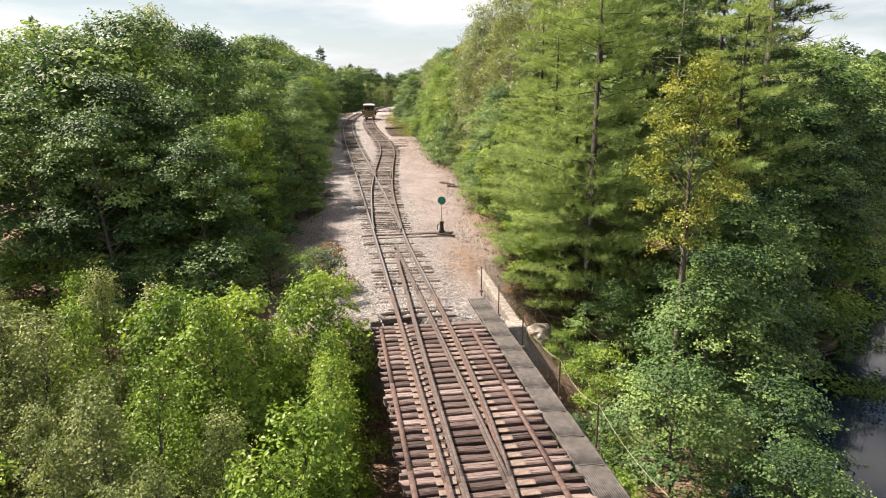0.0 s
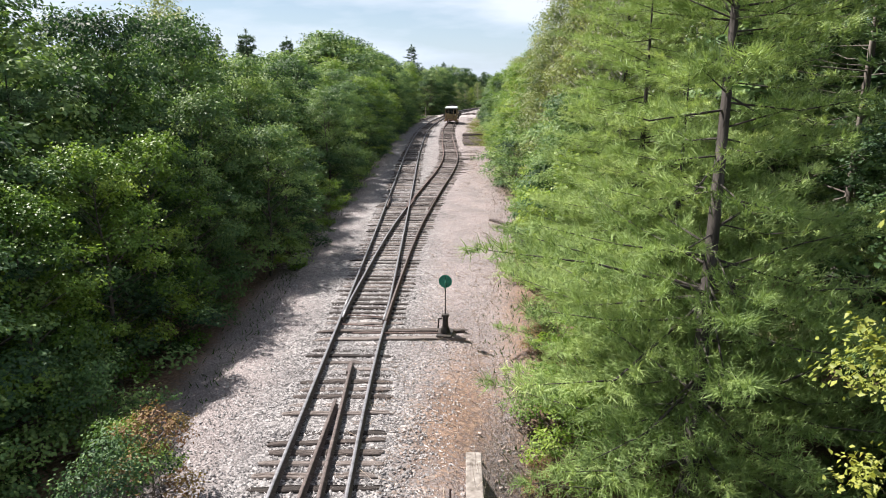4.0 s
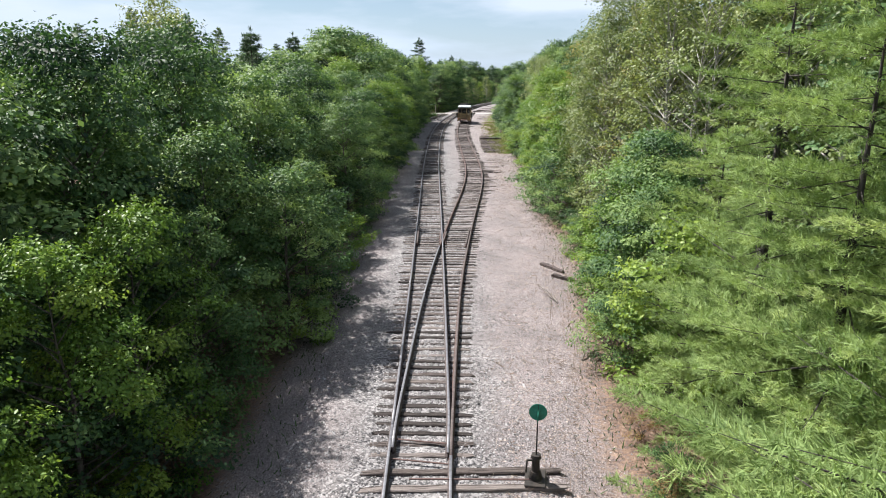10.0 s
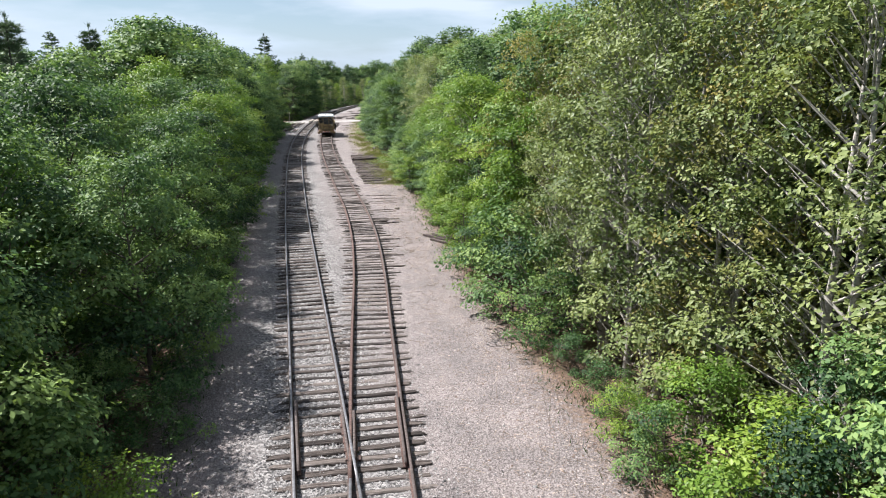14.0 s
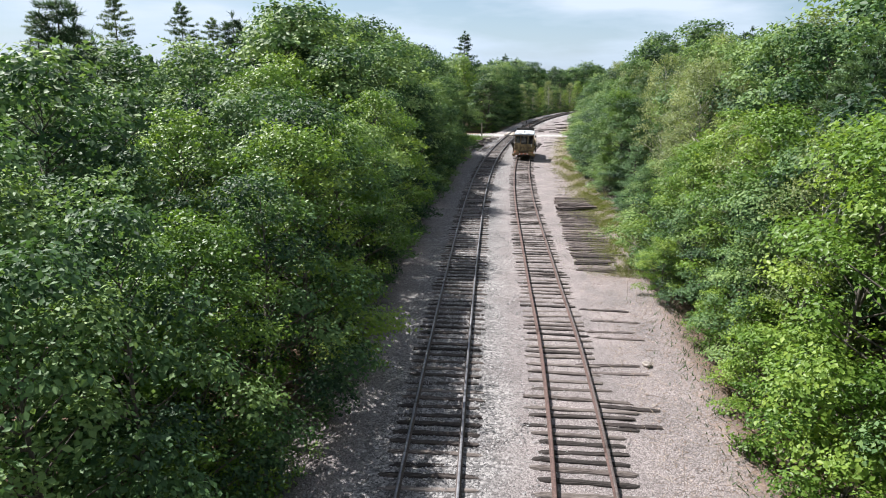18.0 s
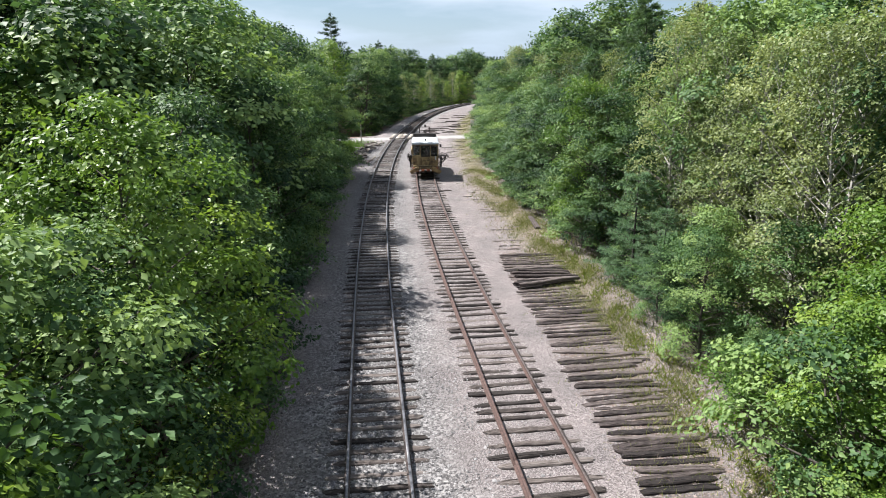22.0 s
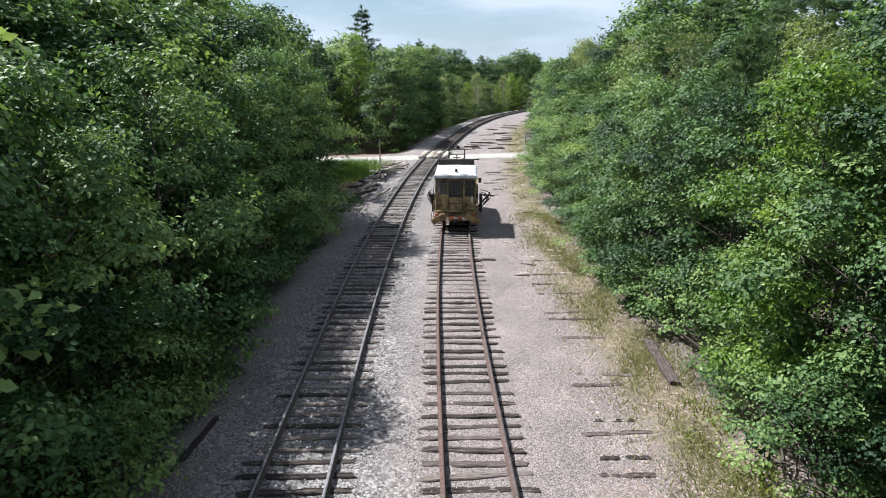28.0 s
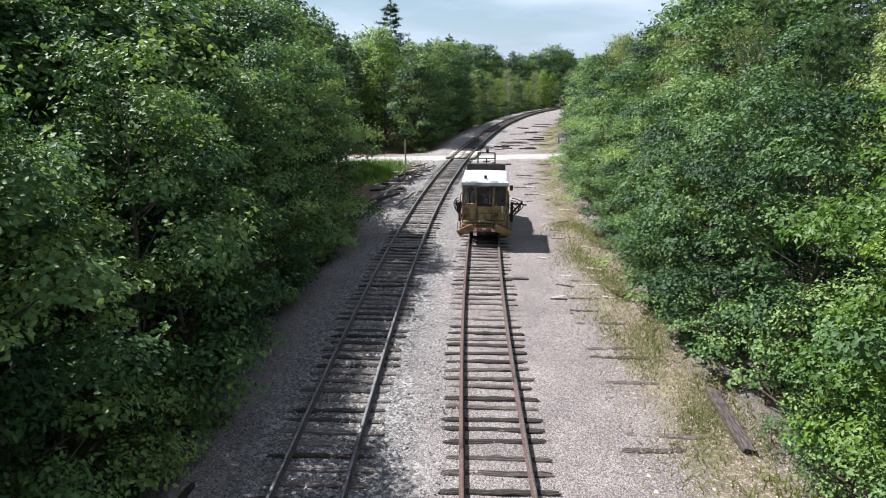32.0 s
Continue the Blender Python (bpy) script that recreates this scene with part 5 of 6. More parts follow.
# folded side ploughs with hoses
for s in (-1, 1):
    k = 1.0 if s > 0 else 0.45
    wing = bmesh.new()
    box(wing, s * 1.2 - 0.05, 3.6, 0.7, s * 1.2 + 0.05, 6.6, 1.9, 0.02)
    w = part("side_wing", wing, M_YELLOW, machine, "folded yellow side plough wing")
    vpart("wing_arm", M_BLACK, (s * 1.26 - 0.1, 2.0, 1.35, s * 1.26 + 0.1, 3.7, 1.55, 0.02), (s * (1.3 + 0.2 * k) - 0.08, 1.2, 0.7, s * (1.3 + 0.2 * k) + 0.08, 1.45, 1.75, 0.02), parent=w)
    vtube("ram", M_BLACK, ((s * 1.25, 1.0, 1.0), (s * (1.25 + 0.75 * k), 1.1, 1.75), 0.05), ((s * (1.25 + 0.3 * k), 1.2, 1.7), (s * (1.25 + 1.05 * k), 1.25, 1.62), 0.045), ((s * (1.25 + 0.55 * k), 1.15, 1.25), (s * (1.25 + 0.8 * k), 1.2, 1.85), 0.04), parent=w)
    seg = []
    for h in range(5):
        a0, r0, zc = 1.2 + 0.05 * h, (0.28 + 0.07 * h) * k, 1.2 + 0.1 * h
        pts = [(s * W * (a0 + r0 * math.sin(t) * 1.3), 1.0 + 0.06 * h, zc + 0.36 * math.cos(t)) for t in np.linspace(0.1, 3.0, 9)]
        seg += [(p, q, 0.022, 0.022) for p, q in zip(pts[:-1], pts[1:])]
    v, f = sticks(seg, 6)
    raw("hose", v, f, M_RUBBER, w, "black looping hydraulic hoses", smooth=True)
vpart("tool_box", M_YELLOW, (0.72, 0.12, 1.05, 1.1, 0.34, 1.45, 0.02))
vtube("cylinder", M_WHITE, ((0.95, 0.22, 1.45), (0.95, 0.22, 1.75), 0.05))
# ---- trees ----
def leaves(centres, normals, size, seed, droop=0.0, aspect=0.62):
    """Folded diamond leaves: four corners and two faces each."""
    r = np.random.default_rng(seed)
    n = len(centres)
    normals = normals / np.linalg.norm(normals, axis=1)[:, None]
    a = r.normal(size=(n, 3))
    a[:, 2] -= droop
    a -= normals * (a * normals).sum(1)[:, None]
    a /= np.linalg.norm(a, axis=1)[:, None]
    b = np.cross(normals, a)
    s = size * r.uniform(0.6, 1.3, (n, 1))
    tip, root = centres + a * s * 0.5, centres - a * s * 0.5
    lift = normals * s * 0.10
    l_, r_ = centres + b * s * aspect * 0.5 + lift - a * s * 0.06, centres - b * s * aspect * 0.5 + lift - a * s * 0.06
    v = np.stack([root, r_, tip, l_], 1).reshape(-1, 3)
    i = np.arange(n) * 4
    return v, np.concatenate([np.stack([i, i + 1, i + 2], 1), np.stack([i, i + 2, i + 3], 1)])


def toned(ob, values):
    """Stores how fresh and light the foliage of each bough is."""
    a = ob.data.attributes.new("tone", "FLOAT", "POINT")
    a.data.foreach_set("value", np.asarray(values, dtype=np.float32))
    return ob


def broadleaf(name, seed, height, radius, count, leaf, mat, bark, clumps=60, low=0.12, flat=0.5, cl=0.75, droop=0.2, stems=1, top=1.0, taper=0.0, shoots=0.14):
    """A tree with limbs that end in domed sprays of leaves; its crown starts at the given share of its height."""
    r = np.random.default_rng(seed)
    ob = thing(name, "", "tree")
    segs, limbs, cen = [], [], []
    for s in range(stems):
        base = r.normal(size=2) * 0.25 * (stems > 1)
        lean = r.normal(size=2) * radius * (0.12 + 0.2 * (stems > 1))
        pts = [np.array([base[0], base[1], -0.6])]
        for k in range(1, 6):
            f = k / 5
            pts.append(np.array([base[0] + lean[0] * f + r.normal() * 0.08, base[1] + lean[1] * f + r.normal() * 0.08, height * 0.92 * f]))
        r0 = height * 0.014 / math.sqrt(stems)
        for k in range(5):
            segs.append((pts[k], pts[k + 1], r0 * (1.05 - k / 5), r0 * (1.05 - (k + 1) / 5)))
        for c in range(clumps // stems):
            h = low + (1 - low) * ((c + r.uniform()) / (clumps // stems)) ** 0.9
            prof = math.sin(math.pi * min(1, (0.18 + 0.82 * (h - low) / (1 - low)) ** 0.85)) ** 0.6 if h < 0.97 else 0.25
            if taper:
                prof = max(0.1, (1 - (h - low) / (1 - low)) ** taper)
            rr = radius * max(prof, 0.12) * math.sqrt(r.uniform(0.3, 1.0)) * r.uniform(0.8, 1.15)
            th = c * 2.39996 + r.uniform(-0.5, 0.5)
            f = min(h * 1.02, 0.99)
            k = min(int(f * 5), 4)
            axis = pts[k] + (pts[k + 1] - pts[k]) * (f * 5 - k)
            p = np.array([axis[0] + math.cos(th) * rr, axis[1] + math.sin(th) * rr, height * h * top])
            cen.append((p, rr))
            q = np.array([axis[0], axis[1], height * max(h - 0.07 - 0.28 * rr / height, 0.05)])
            limbs.append((q, p, 0.012 + 0.012 * rr, 0.006))
    tv, tf = sticks(segs + limbs, 5, len(segs))
    raw("trunk", tv, tf, bark, ob, smooth=True)
    n = count // len(cen)
    C, N, T = [], [], []
    for p, rr in cen:
        size = cl * r.uniform(0.6, 1.4)
        k = int(n * (size / cl) ** 2 * 0.9)
        out = np.array([p[0], p[1], 0.35 * radius]) / (radius + 0.1)
        d = r.normal(size=(k, 3)) + out * 0.55
        d /= np.linalg.norm(d, axis=1)[:, None]
        d[:, 2] = np.where(d[:, 2] < -0.05, -d[:, 2] * 0.7, d[:, 2])
        lobe = 1 + 0.28 * np.sin(d @ r.normal(size=3) * 5.0 + r.uniform(0, 6)) + 0.2 * np.sin(d @ r.normal(size=3) * 8.0)
        q = d * np.array([size, size, size * flat]) * (lobe * (0.62 + 0.42 * r.uniform(size=k) ** 0.7))[:, None]
        q += r.normal(size=(k, 3)) * 0.045
        q[:, 2] -= 0.1 * (q[:, 0] ** 2 + q[:, 1] ** 2)
        nn = d * np.array([0.75, 0.75, 0.6]) + np.array([0, 0, 0.5]) + out * 0.2 + r.normal(size=(k, 3)) * 0.33
        tone = np.full(k, r.uniform() ** 1.2)
        far = r.uniform(size=k) < shoots  # leaves of the shoots that stand out of a spray
        if far.any():
            tips = r.normal(size=(5, 3)) + out * 0.7 + np.array([0, 0, 0.6])
            tips /= np.linalg.norm(tips, axis=1)[:, None]
            w = r.integers(0, 5, far.sum())
            q[far] = tips[w] * (size * r.uniform(0.55, 1.45, far.sum()))[:, None] * np.array([1, 1, max(flat, 0.6)]) + r.normal(size=(far.sum(), 3)) * 0.06
            tone[far] = np.minimum(1, tone[far] + 0.3)
        C.append(p + q)
        N.append(nn)
        T.append(tone)
    v, f = leaves(np.concatenate(C), np.concatenate(N), leaf, seed, droop)
    toned(raw("crown", v, f, mat, ob), np.repeat(np.concatenate(T), 4))
    return ob


def pine(name, seed, height, radius, whorls, mat, bark, step=0.26, ts=0.15, needle=0.17, low=0.12, lift=0.10, shape=0.75, per=12, thick=0.011, start=0.3, keep=1.0):
    """A conifer with whorls of near-level boughs; each carries a flat fan of branchlets set with brushes of needles."""
    r = np.random.default_rng(seed)
    ob = thing(name, "", "tree")
    rise = np.linspace(-0.6, height, 17)
    segs = [((0, 0, z0), (0, 0, z1), height * 0.0125 * (1 - z0 / height) + 0.01, height * 0.0125 * (1 - z1 / height) + 0.01) for z0, z1 in zip(rise[:-1], rise[1:])]
    C, D, T = [], [], []
    for w in range(whorls):
        h = low + (1 - low) * (w + r.uniform(-0.3, 0.3)) / whorls
        h = min(max(h, low), 0.985)
        reach = radius * (1 - (h - low) / (1 - low)) ** shape * r.uniform(0.75, 1.15) + 0.25
        nb = int(r.integers(5, 8))
        for b in range(nb):
            th = 2 * math.pi * (b + r.uniform(-0.3, 0.3)) / nb + w * 1.1
            L = reach * r.uniform(0.5, 1.15)
            up = lift + r.normal() * 0.13
            d = np.array([math.cos(th), math.sin(th), 0])
            a = np.array([0, 0, height * min(0.985, h + r.normal() * 0.012)])
            mid = a + d * L * 0.55 + np.array([0, 0, L * (up - 0.10)])
            end = a + d * L + np.array([0, 0, L * up])
            segs += [(a, mid, 0.008 + 0.006 * L, 0.006 + 0.003 * L), (mid, end, 0.006 + 0.003 * L, 0.004)]
            if r.uniform() > keep:
                continue
            side = np.array([-d[1], d[0], 0])
            tone = r.uniform()
            m = max(3, int((1 - start) * L / step))
            for k in range(m):
                u = start + (1 - start) * (k + r.uniform(0.2, 0.8)) / m
                base = (a + (mid - a) * u / 0.55) if u < 0.55 else (mid + (end - mid) * (u - 0.55) / 0.45)
                for sgn in (-1, 1):
                    bl = (0.3 + 0.26 * L) * (1.2 - u) * r.uniform(0.6, 1.25)
                    way = side * sgn * 0.75 + d * r.uniform(0.5, 0.9) + np.array([0, 0, r.uniform(-0.2, 0.35)])
                    way /= np.linalg.norm(way)
                    q = max(2, int(bl / ts))
                    shade = min(1, max(0, tone * 0.6 + r.uniform() * 0.4))
                    for j in range(q):
                        C.append(base + way * bl * (j + 0.6) / q + np.array([0, 0, 0.05 * bl * (j / q) ** 2]))
                        D.append(way * 0.9 + np.array([0, 0, 0.35]))
                        T.append(shade)
            for j in range(3):
                C.append(end + d * 0.08 * j)
                D.append(d + np.array([0, 0, 0.4]))
                T.append(tone)
    for k in range(6):
        C.append(np.array([0, 0, height * (0.985 + 0.004 * k)]))
        D.append(np.array([r.normal() * 0.3, r.normal() * 0.3, 1.0]))
        T.append(0.5)
    tv, tf = sticks(segs, 5, 16)
    raw("trunk", tv, tf, bark, ob, smooth=True)
    C, D = np.array(C), np.array(D)
    c = np.repeat(C + r.normal(size=C.shape) * 0.03, per, 0) + r.normal(size=(len(C) * per, 3)) * needle * 0.16
    dd = np.repeat(D / np.linalg.norm(D, axis=1)[:, None], per, 0) + r.normal(size=(len(C) * per, 3)) * 0.6
    dd /= np.linalg.norm(dd, axis=1)[:, None]
    L = needle * r.uniform(0.7, 1.35, (len(c), 1))
    u = np.cross(dd, np.array([0.0, 0.0, 1.0]) + r.normal(size=dd.shape) * 0.4)
    u /= np.linalg.norm(u, axis=1)[:, None]
    v = np.stack([c - u * thick, c + u * thick, c + dd * L], 1).reshape(-1, 3)
    toned(raw("crown", v, np.arange(len(v)).reshape(-1, 3), mat, ob), np.repeat(np.repeat(np.array(T), per), 3))
    return ob

FULL = {"maple": 10.0, "maple_far": 10.0, "birch": 13.0, "birch_far": 13.0, "sapling": 5.0, "bright": 8.0, "poplar": 6.0, "shrub": 3.0, "gold": 12.5, "pine": 16.0, "pine_far": 16.0, "young_pine": 6.0, "spruce": 14.0, "poplar_tall": 12.0, "dead_pine": 15.0}
KINDS = {
    "maple": [broadleaf("maple_tree", 10 + i, 10.0, 3.0, 15500, 0.165, M_LEAF, M_BARK, 42, 0.06, 0.6, 0.92) for i in range(4)],
    "maple_far": [broadleaf("broadleaf_tree", 20 + i, 10.0, 3.1, 8000, 0.23, M_LEAF, M_BARK, 38, 0.12, 0.62, 1.0) for i in range(3)],
    "birch": [broadleaf("birch_tree", 30 + i, 13.0, 2.4, 13500, 0.125, M_LEAF_B, M_BIRCH, 120, 0.12, 0.9, 0.55, 0.8, 2, shoots=0.3) for i in range(3)],
    "birch_far": [broadleaf("birch_tree", 35 + i, 13.0, 2.6, 7500, 0.16, M_LEAF_B, M_BIRCH, 70, 0.2, 0.9, 0.75, 0.8, shoots=0.3) for i in range(2)],
    "sapling": [broadleaf("maple_sapling", 50 + i, 5.0, 1.75, 6200, 0.13, M_LEAF_Y, M_BARK, 34, 0.05, 0.6, 0.52, shoots=0.2) for i in range(3)],
    "poplar": [broadleaf("poplar_sapling", 55 + i, 6.0, 1.3, 7500, 0.085, M_LEAF_B if i else M_LEAF_Y, M_BARK, 60, 0.1, 0.8, 0.38, 0.3, 1, taper=0.6, shoots=0.3) for i in range(3)],
    "bright": [broadleaf("young_maple", 40 + i, 8.0, 2.2, 16000, 0.12, M_LEAF_Y, M_BARK, 36, 0.06, 0.6, 0.74, shoots=0.18) for i in range(2)],
    "poplar_tall": [broadleaf("poplar_tree", 58, 12.0, 2.4, 4500, 0.26, M_LEAF_Y, M_BARK, 60, 0.12, 0.8, 0.8)],
    "shrub": [broadleaf("shrub", 60 + i, 3.0, 1.5, 4600, 0.11, M_LEAF if i < 2 else M_LEAF_Y, M_BARK, 28, 0.03, 0.6, 0.52, stems=4, shoots=0.2) for i in range(3)],
    "gold": [broadleaf("turning_tree", 70, 12.5, 1.2, 14000, 0.085, M_LEAF_G, M_BARK, 44, 0.56, 0.85, 0.46, 0.6, shoots=0.3)],
    "pine": [pine("white_pine", 80 + i, 16.0, 4.8, 22, M_PINE, M_PINEBARK, 0.27, 0.17, 0.22, 0.05, 0.1, 0.65, 17, 0.0095, 0.15) for i in range(2)],
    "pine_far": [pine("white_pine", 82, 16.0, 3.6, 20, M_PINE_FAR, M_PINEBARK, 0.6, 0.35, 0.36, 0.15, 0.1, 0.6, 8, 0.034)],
    "young_pine": [pine("young_pine", 84 + i, 6.0, 2.2, 13, M_YPINE, M_PINEBARK, 0.2, 0.13, 0.17, 0.04, 0.12, 0.8, 11, 0.0105) for i in range(2)],
    "dead_pine": [pine("half_bare_pine", 86, 15.0, 3.6, 20, M_PINE, M_BARK, 0.4, 0.2, 0.22, 0.2, 0.02, 0.6, 10, 0.013, keep=0.3)],
    "spruce": [pine("spruce_tree", 90 + i, 14.0, 3.0, 22, M_SPRUCE, M_PINEBARK, 0.55, 0.32, 0.32, 0.08, 0.06, 0.8, 7, 0.026) for i in range(2)],
}
LABELS = {"maple": "dense green broadleaf tree at the wood's edge", "maple_far": "green broadleaf tree standing deeper in the wood", "birch": "slender pale-barked birch with fine drooping foliage", "birch_far": "pale-barked birch standing in the wood", "sapling": "bright yellow-green maple sapling beside the track",
          "bright": "young maple with bright yellow-green leaves", "poplar": "young fine-leaved poplar on the low ground", "poplar_tall": "light green poplar near the crossing", "shrub": "dense low leafy shrub on the bank", "gold": "slender tree with leaves turning yellow", "pine": "large white pine with long soft needle boughs",
          "pine_far": "tall white pine standing deeper in the wood", "young_pine": "young blue-green pine at the wood's edge", "dead_pine": "white pine with many bare grey limbs", "spruce": "dark pointed conifer in the wood"}
used = {}


def plant(kind, x, y, height, wide=1.0, z=None, turn=None, pick=None):
    """Stand one tree of a kind, of the given height, on the ground."""
    opts = KINDS[kind]
    i = rnd.randrange(len(opts)) if pick is None else pick
    k = height / FULL[kind]
    zz = float(ground_z(x, y)) if z is None else z
    m = pose(x, y, zz, 0, 0, rnd.uniform(0, 360) if turn is None else turn) @ Matrix.Diagonal((k * wide, k * wide, k, 1))
    ob = opts[i]
    if (kind, i) in used:
        ob = copy_thing(opts[i], Matrix.Identity(4))
    used[kind, i] = True
    ob.matrix_basis = m
    return tagged(ob, LABELS[kind], "shrub" if kind == "shrub" else "tree", "shrubs along the line" if kind == "shrub" else "trees along the line")


def row(edge, side, y0, y1, gap, off, kinds, heights, wide=1.0, wob=0.5, picks=(None,)):
    """Trees along one edge of the wood; off is their distance into the wood."""
    y = y0 + rnd.uniform(0, gap / 2)
    while y < y1:
        x = float(edge(y)) + side * (off + rnd.uniform(-wob, wob))
        plant(rnd.choice(kinds), x, y + rnd.uniform(-0.4, 0.4), rnd.uniform(*heights), wide, pick=rnd.choice(picks))
        y += gap * rnd.uniform(0.8, 1.2)


wood_left = beside(main_left, -2.4)
# left: low saplings beside the bridge, on the valley floor
for y in np.arange(5.5, 21, 1.75):
    for x in np.arange(-17, -2.2, 1.75):
        xx, yy = x + rnd.uniform(-0.6, 0.6), y + rnd.uniform(-0.6, 0.6)
        top = 0.9 + 0.13 * (yy - 14) - 0.09 * max(0, -5 - xx) * (yy < 16) + rnd.uniform(-1.1, 0.9)
        if xx > float(main_left(yy)) - 2.0:
            continue
        plant(rnd.choice(["poplar", "poplar", "poplar", "poplar", "sapling"]), xx, yy, max(3.0, top + 4.6 + rnd.uniform(-0.9, 0.7)), rnd.uniform(0.75, 1.0))
for x, y, h in ((-2.1, 18.6, 4.3), (-1.75, 16.4, 4.2), (-1.5, 14.2, 4.4), (-1.15, 12.0, 4.1), (-0.8, 9.8, 4.3), (-0.5, 7.8, 4.2)):
    plant("sapling", x - 1.35, y, h, 0.9)
plant("sapling", -3.9, 20.3, 6.3, 0.8)
plant("shrub", -5.6, 25.4, 1.5, pick=2)
plant("shrub", -4.6, 23.4, 1.9)
plant("shrub", -7.4, 26.9, 2.4)
KINDS["brown_shrub"] = [broadleaf("browning_shrub", 66, 3.0, 1.4, 2600, 0.12, M_LEAF_R, M_BARK, 28, 0.03, 0.6, 0.5, stems=4)]
FULL["brown_shrub"], LABELS["brown_shrub"] = 3.0, "reddish-brown dying shrub by the bridge"
plant("brown_shrub", -4.3, 24.4, 1.7, pick=0)
for x, y, h in ((3.1, 27.9, 0.8), (3.5, 30.9, 0.9), (2.8, 33.2, 0.8), (2.5, 36.4, 0.7)):
    plant("brown_shrub", x, y, h, 1.2, pick=0)
for x, y, h in ((-13, 37, 11.0), (-16.5, 40, 11.4), (-13.2, 42.5, 10.8), (-17, 46, 11.6), (-17.5, 50.5, 12.0), (-19.5, 36, 10.8)):
    plant("maple", x, y, h, 0.85)
for x, y, h in ((-9.5, 25.4, 6.5), (-12.5, 24.8, 7.5), (-15.8, 25.6, 8.0), (-19, 26, 8.5), (-11, 28.4, 8.0), (-14.5, 33.8, 11.6), (-16.6, 30.6, 10.4), (-19.5, 31, 10.6)):
    plant("maple", x, y, h, 1.1)
for x, y in ((-8.8, 23.6), (-11.2, 23.2), (-13.8, 23.4), (-16.4, 23.8), (-9.4, 27.6), (-10.2, 31.0), (-9.2, 34.0)):
    plant("shrub", x, y, rnd.uniform(2.2, 3.4), 1.3)
# left wood
row(wood_left, -1, 27, 41, 3.4, 4.0, ["maple", "maple", "bright"], (5.0, 8.6), 0.95, 0.6)
row(wood_left, -1, 41, 47, 2.8, 2.0, ["maple"], (6.0, 7.6), 1.0, 0.4)
row(wood_left, -1, 47, 60, 3.0, 2.6, ["maple"], (2.6, 4.6), 1.1, 0.5)
row(wood_left, -1, 47, 62, 2.8, 5.0, ["maple"], (8.6, 10.2), 0.95, 0.4)
row(wood_left, -1, 60, 78, 3.1, 2.3, ["maple"], (5.8, 9.2), 0.95, 0.5)
row(wood_left, -1, 78, 106, 3.1, 2.2, ["bright", "maple", "maple"], (7.2, 9.8), 1.05, 0.5)
row(wood_left, -1, 106, 118, 3.2, 2.3, ["maple"], (7.0, 9.5), 0.95, 0.5)
row(wood_left, -1, 118, 149, 2.9, 2.0, ["maple"], (7.5, 10.0), 0.95, 0.5)
row(wood_left, -1, 150, 166, 3.0, 6.8, ["maple", "maple_far"], (8.0, 11.0), 0.95, 0.5)
row(wood_left, -1, 42, 104, 4.6, 1.1, ["shrub"], (1.5, 2.6), 1.0, 0.3)
row(wood_left, -1, 104, 148, 3.6, 1.2, ["shrub"], (1.6, 2.6), 1.0, 0.3)
row(wood_left, -1, 26, 50, 4.4, 7.4, ["maple", "maple", "young_pine"], (7.8, 10.4), 1.0, 1.0)
row(wood_left, -1, 50, 109, 4.4, 6.4, ["maple", "maple", "bright"], (8.0, 10.4), 1.05, 0.8)
row(wood_left, -1, 109, 118, 3.6, 5.8, ["maple_far", "maple_far", "maple", "birch_far"], (11.0, 13.5), 1.1, 0.8)
row(wood_left, -1, 114, 164, 3.4, 9.6, ["maple_far"], (13.0, 14.6), 1.05, 0.7)
row(wood_left, -1, 118, 150, 3.4, 6.4, ["maple_far", "maple_far", "maple"], (11.2, 13.0), 1.1, 0.8)
row(wood_left, -1, 26, 76, 5.2, 11.5, ["maple_far"], (9.5, 11.4), 1.15, 1.5)
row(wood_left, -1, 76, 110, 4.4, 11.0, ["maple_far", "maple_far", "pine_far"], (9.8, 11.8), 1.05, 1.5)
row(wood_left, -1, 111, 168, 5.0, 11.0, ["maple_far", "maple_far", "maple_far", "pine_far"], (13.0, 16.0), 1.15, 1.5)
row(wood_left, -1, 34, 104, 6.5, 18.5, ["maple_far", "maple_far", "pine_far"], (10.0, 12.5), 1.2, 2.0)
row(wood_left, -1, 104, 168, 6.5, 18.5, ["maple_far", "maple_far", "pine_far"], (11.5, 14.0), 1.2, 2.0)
for x, y, h, k in ((-26, 63, 15.2, "birch_far"), (-24.2, 61, 13.6, "birch_far"), (-27.5, 66, 14.0, "birch_far"), (-33.5, 121, 16.0, "maple_far"), (-35, 127, 16.4, "maple_far"), (-33.5, 133, 15.6, "maple_far"), (-32.5, 126, 15.0, "maple_far"), (-34.5, 139, 16.5, "maple_far"), (-26.8, 105, 12.2, "bright"), (-25.2, 98, 11.2, "bright")):
    plant(k, x, y, h, 1.05)
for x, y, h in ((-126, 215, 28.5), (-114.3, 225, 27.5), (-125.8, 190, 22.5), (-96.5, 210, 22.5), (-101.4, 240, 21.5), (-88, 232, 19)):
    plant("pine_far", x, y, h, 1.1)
for x, y, h in ((-34.3, 95, 15.2), (-36, 98, 14), (-41.3, 230, 20.5), (-35.5, 258, 16.2), (-33, 262, 15), (-39, 120, 16)):
    plant("spruce", x, y, h, 1.15)
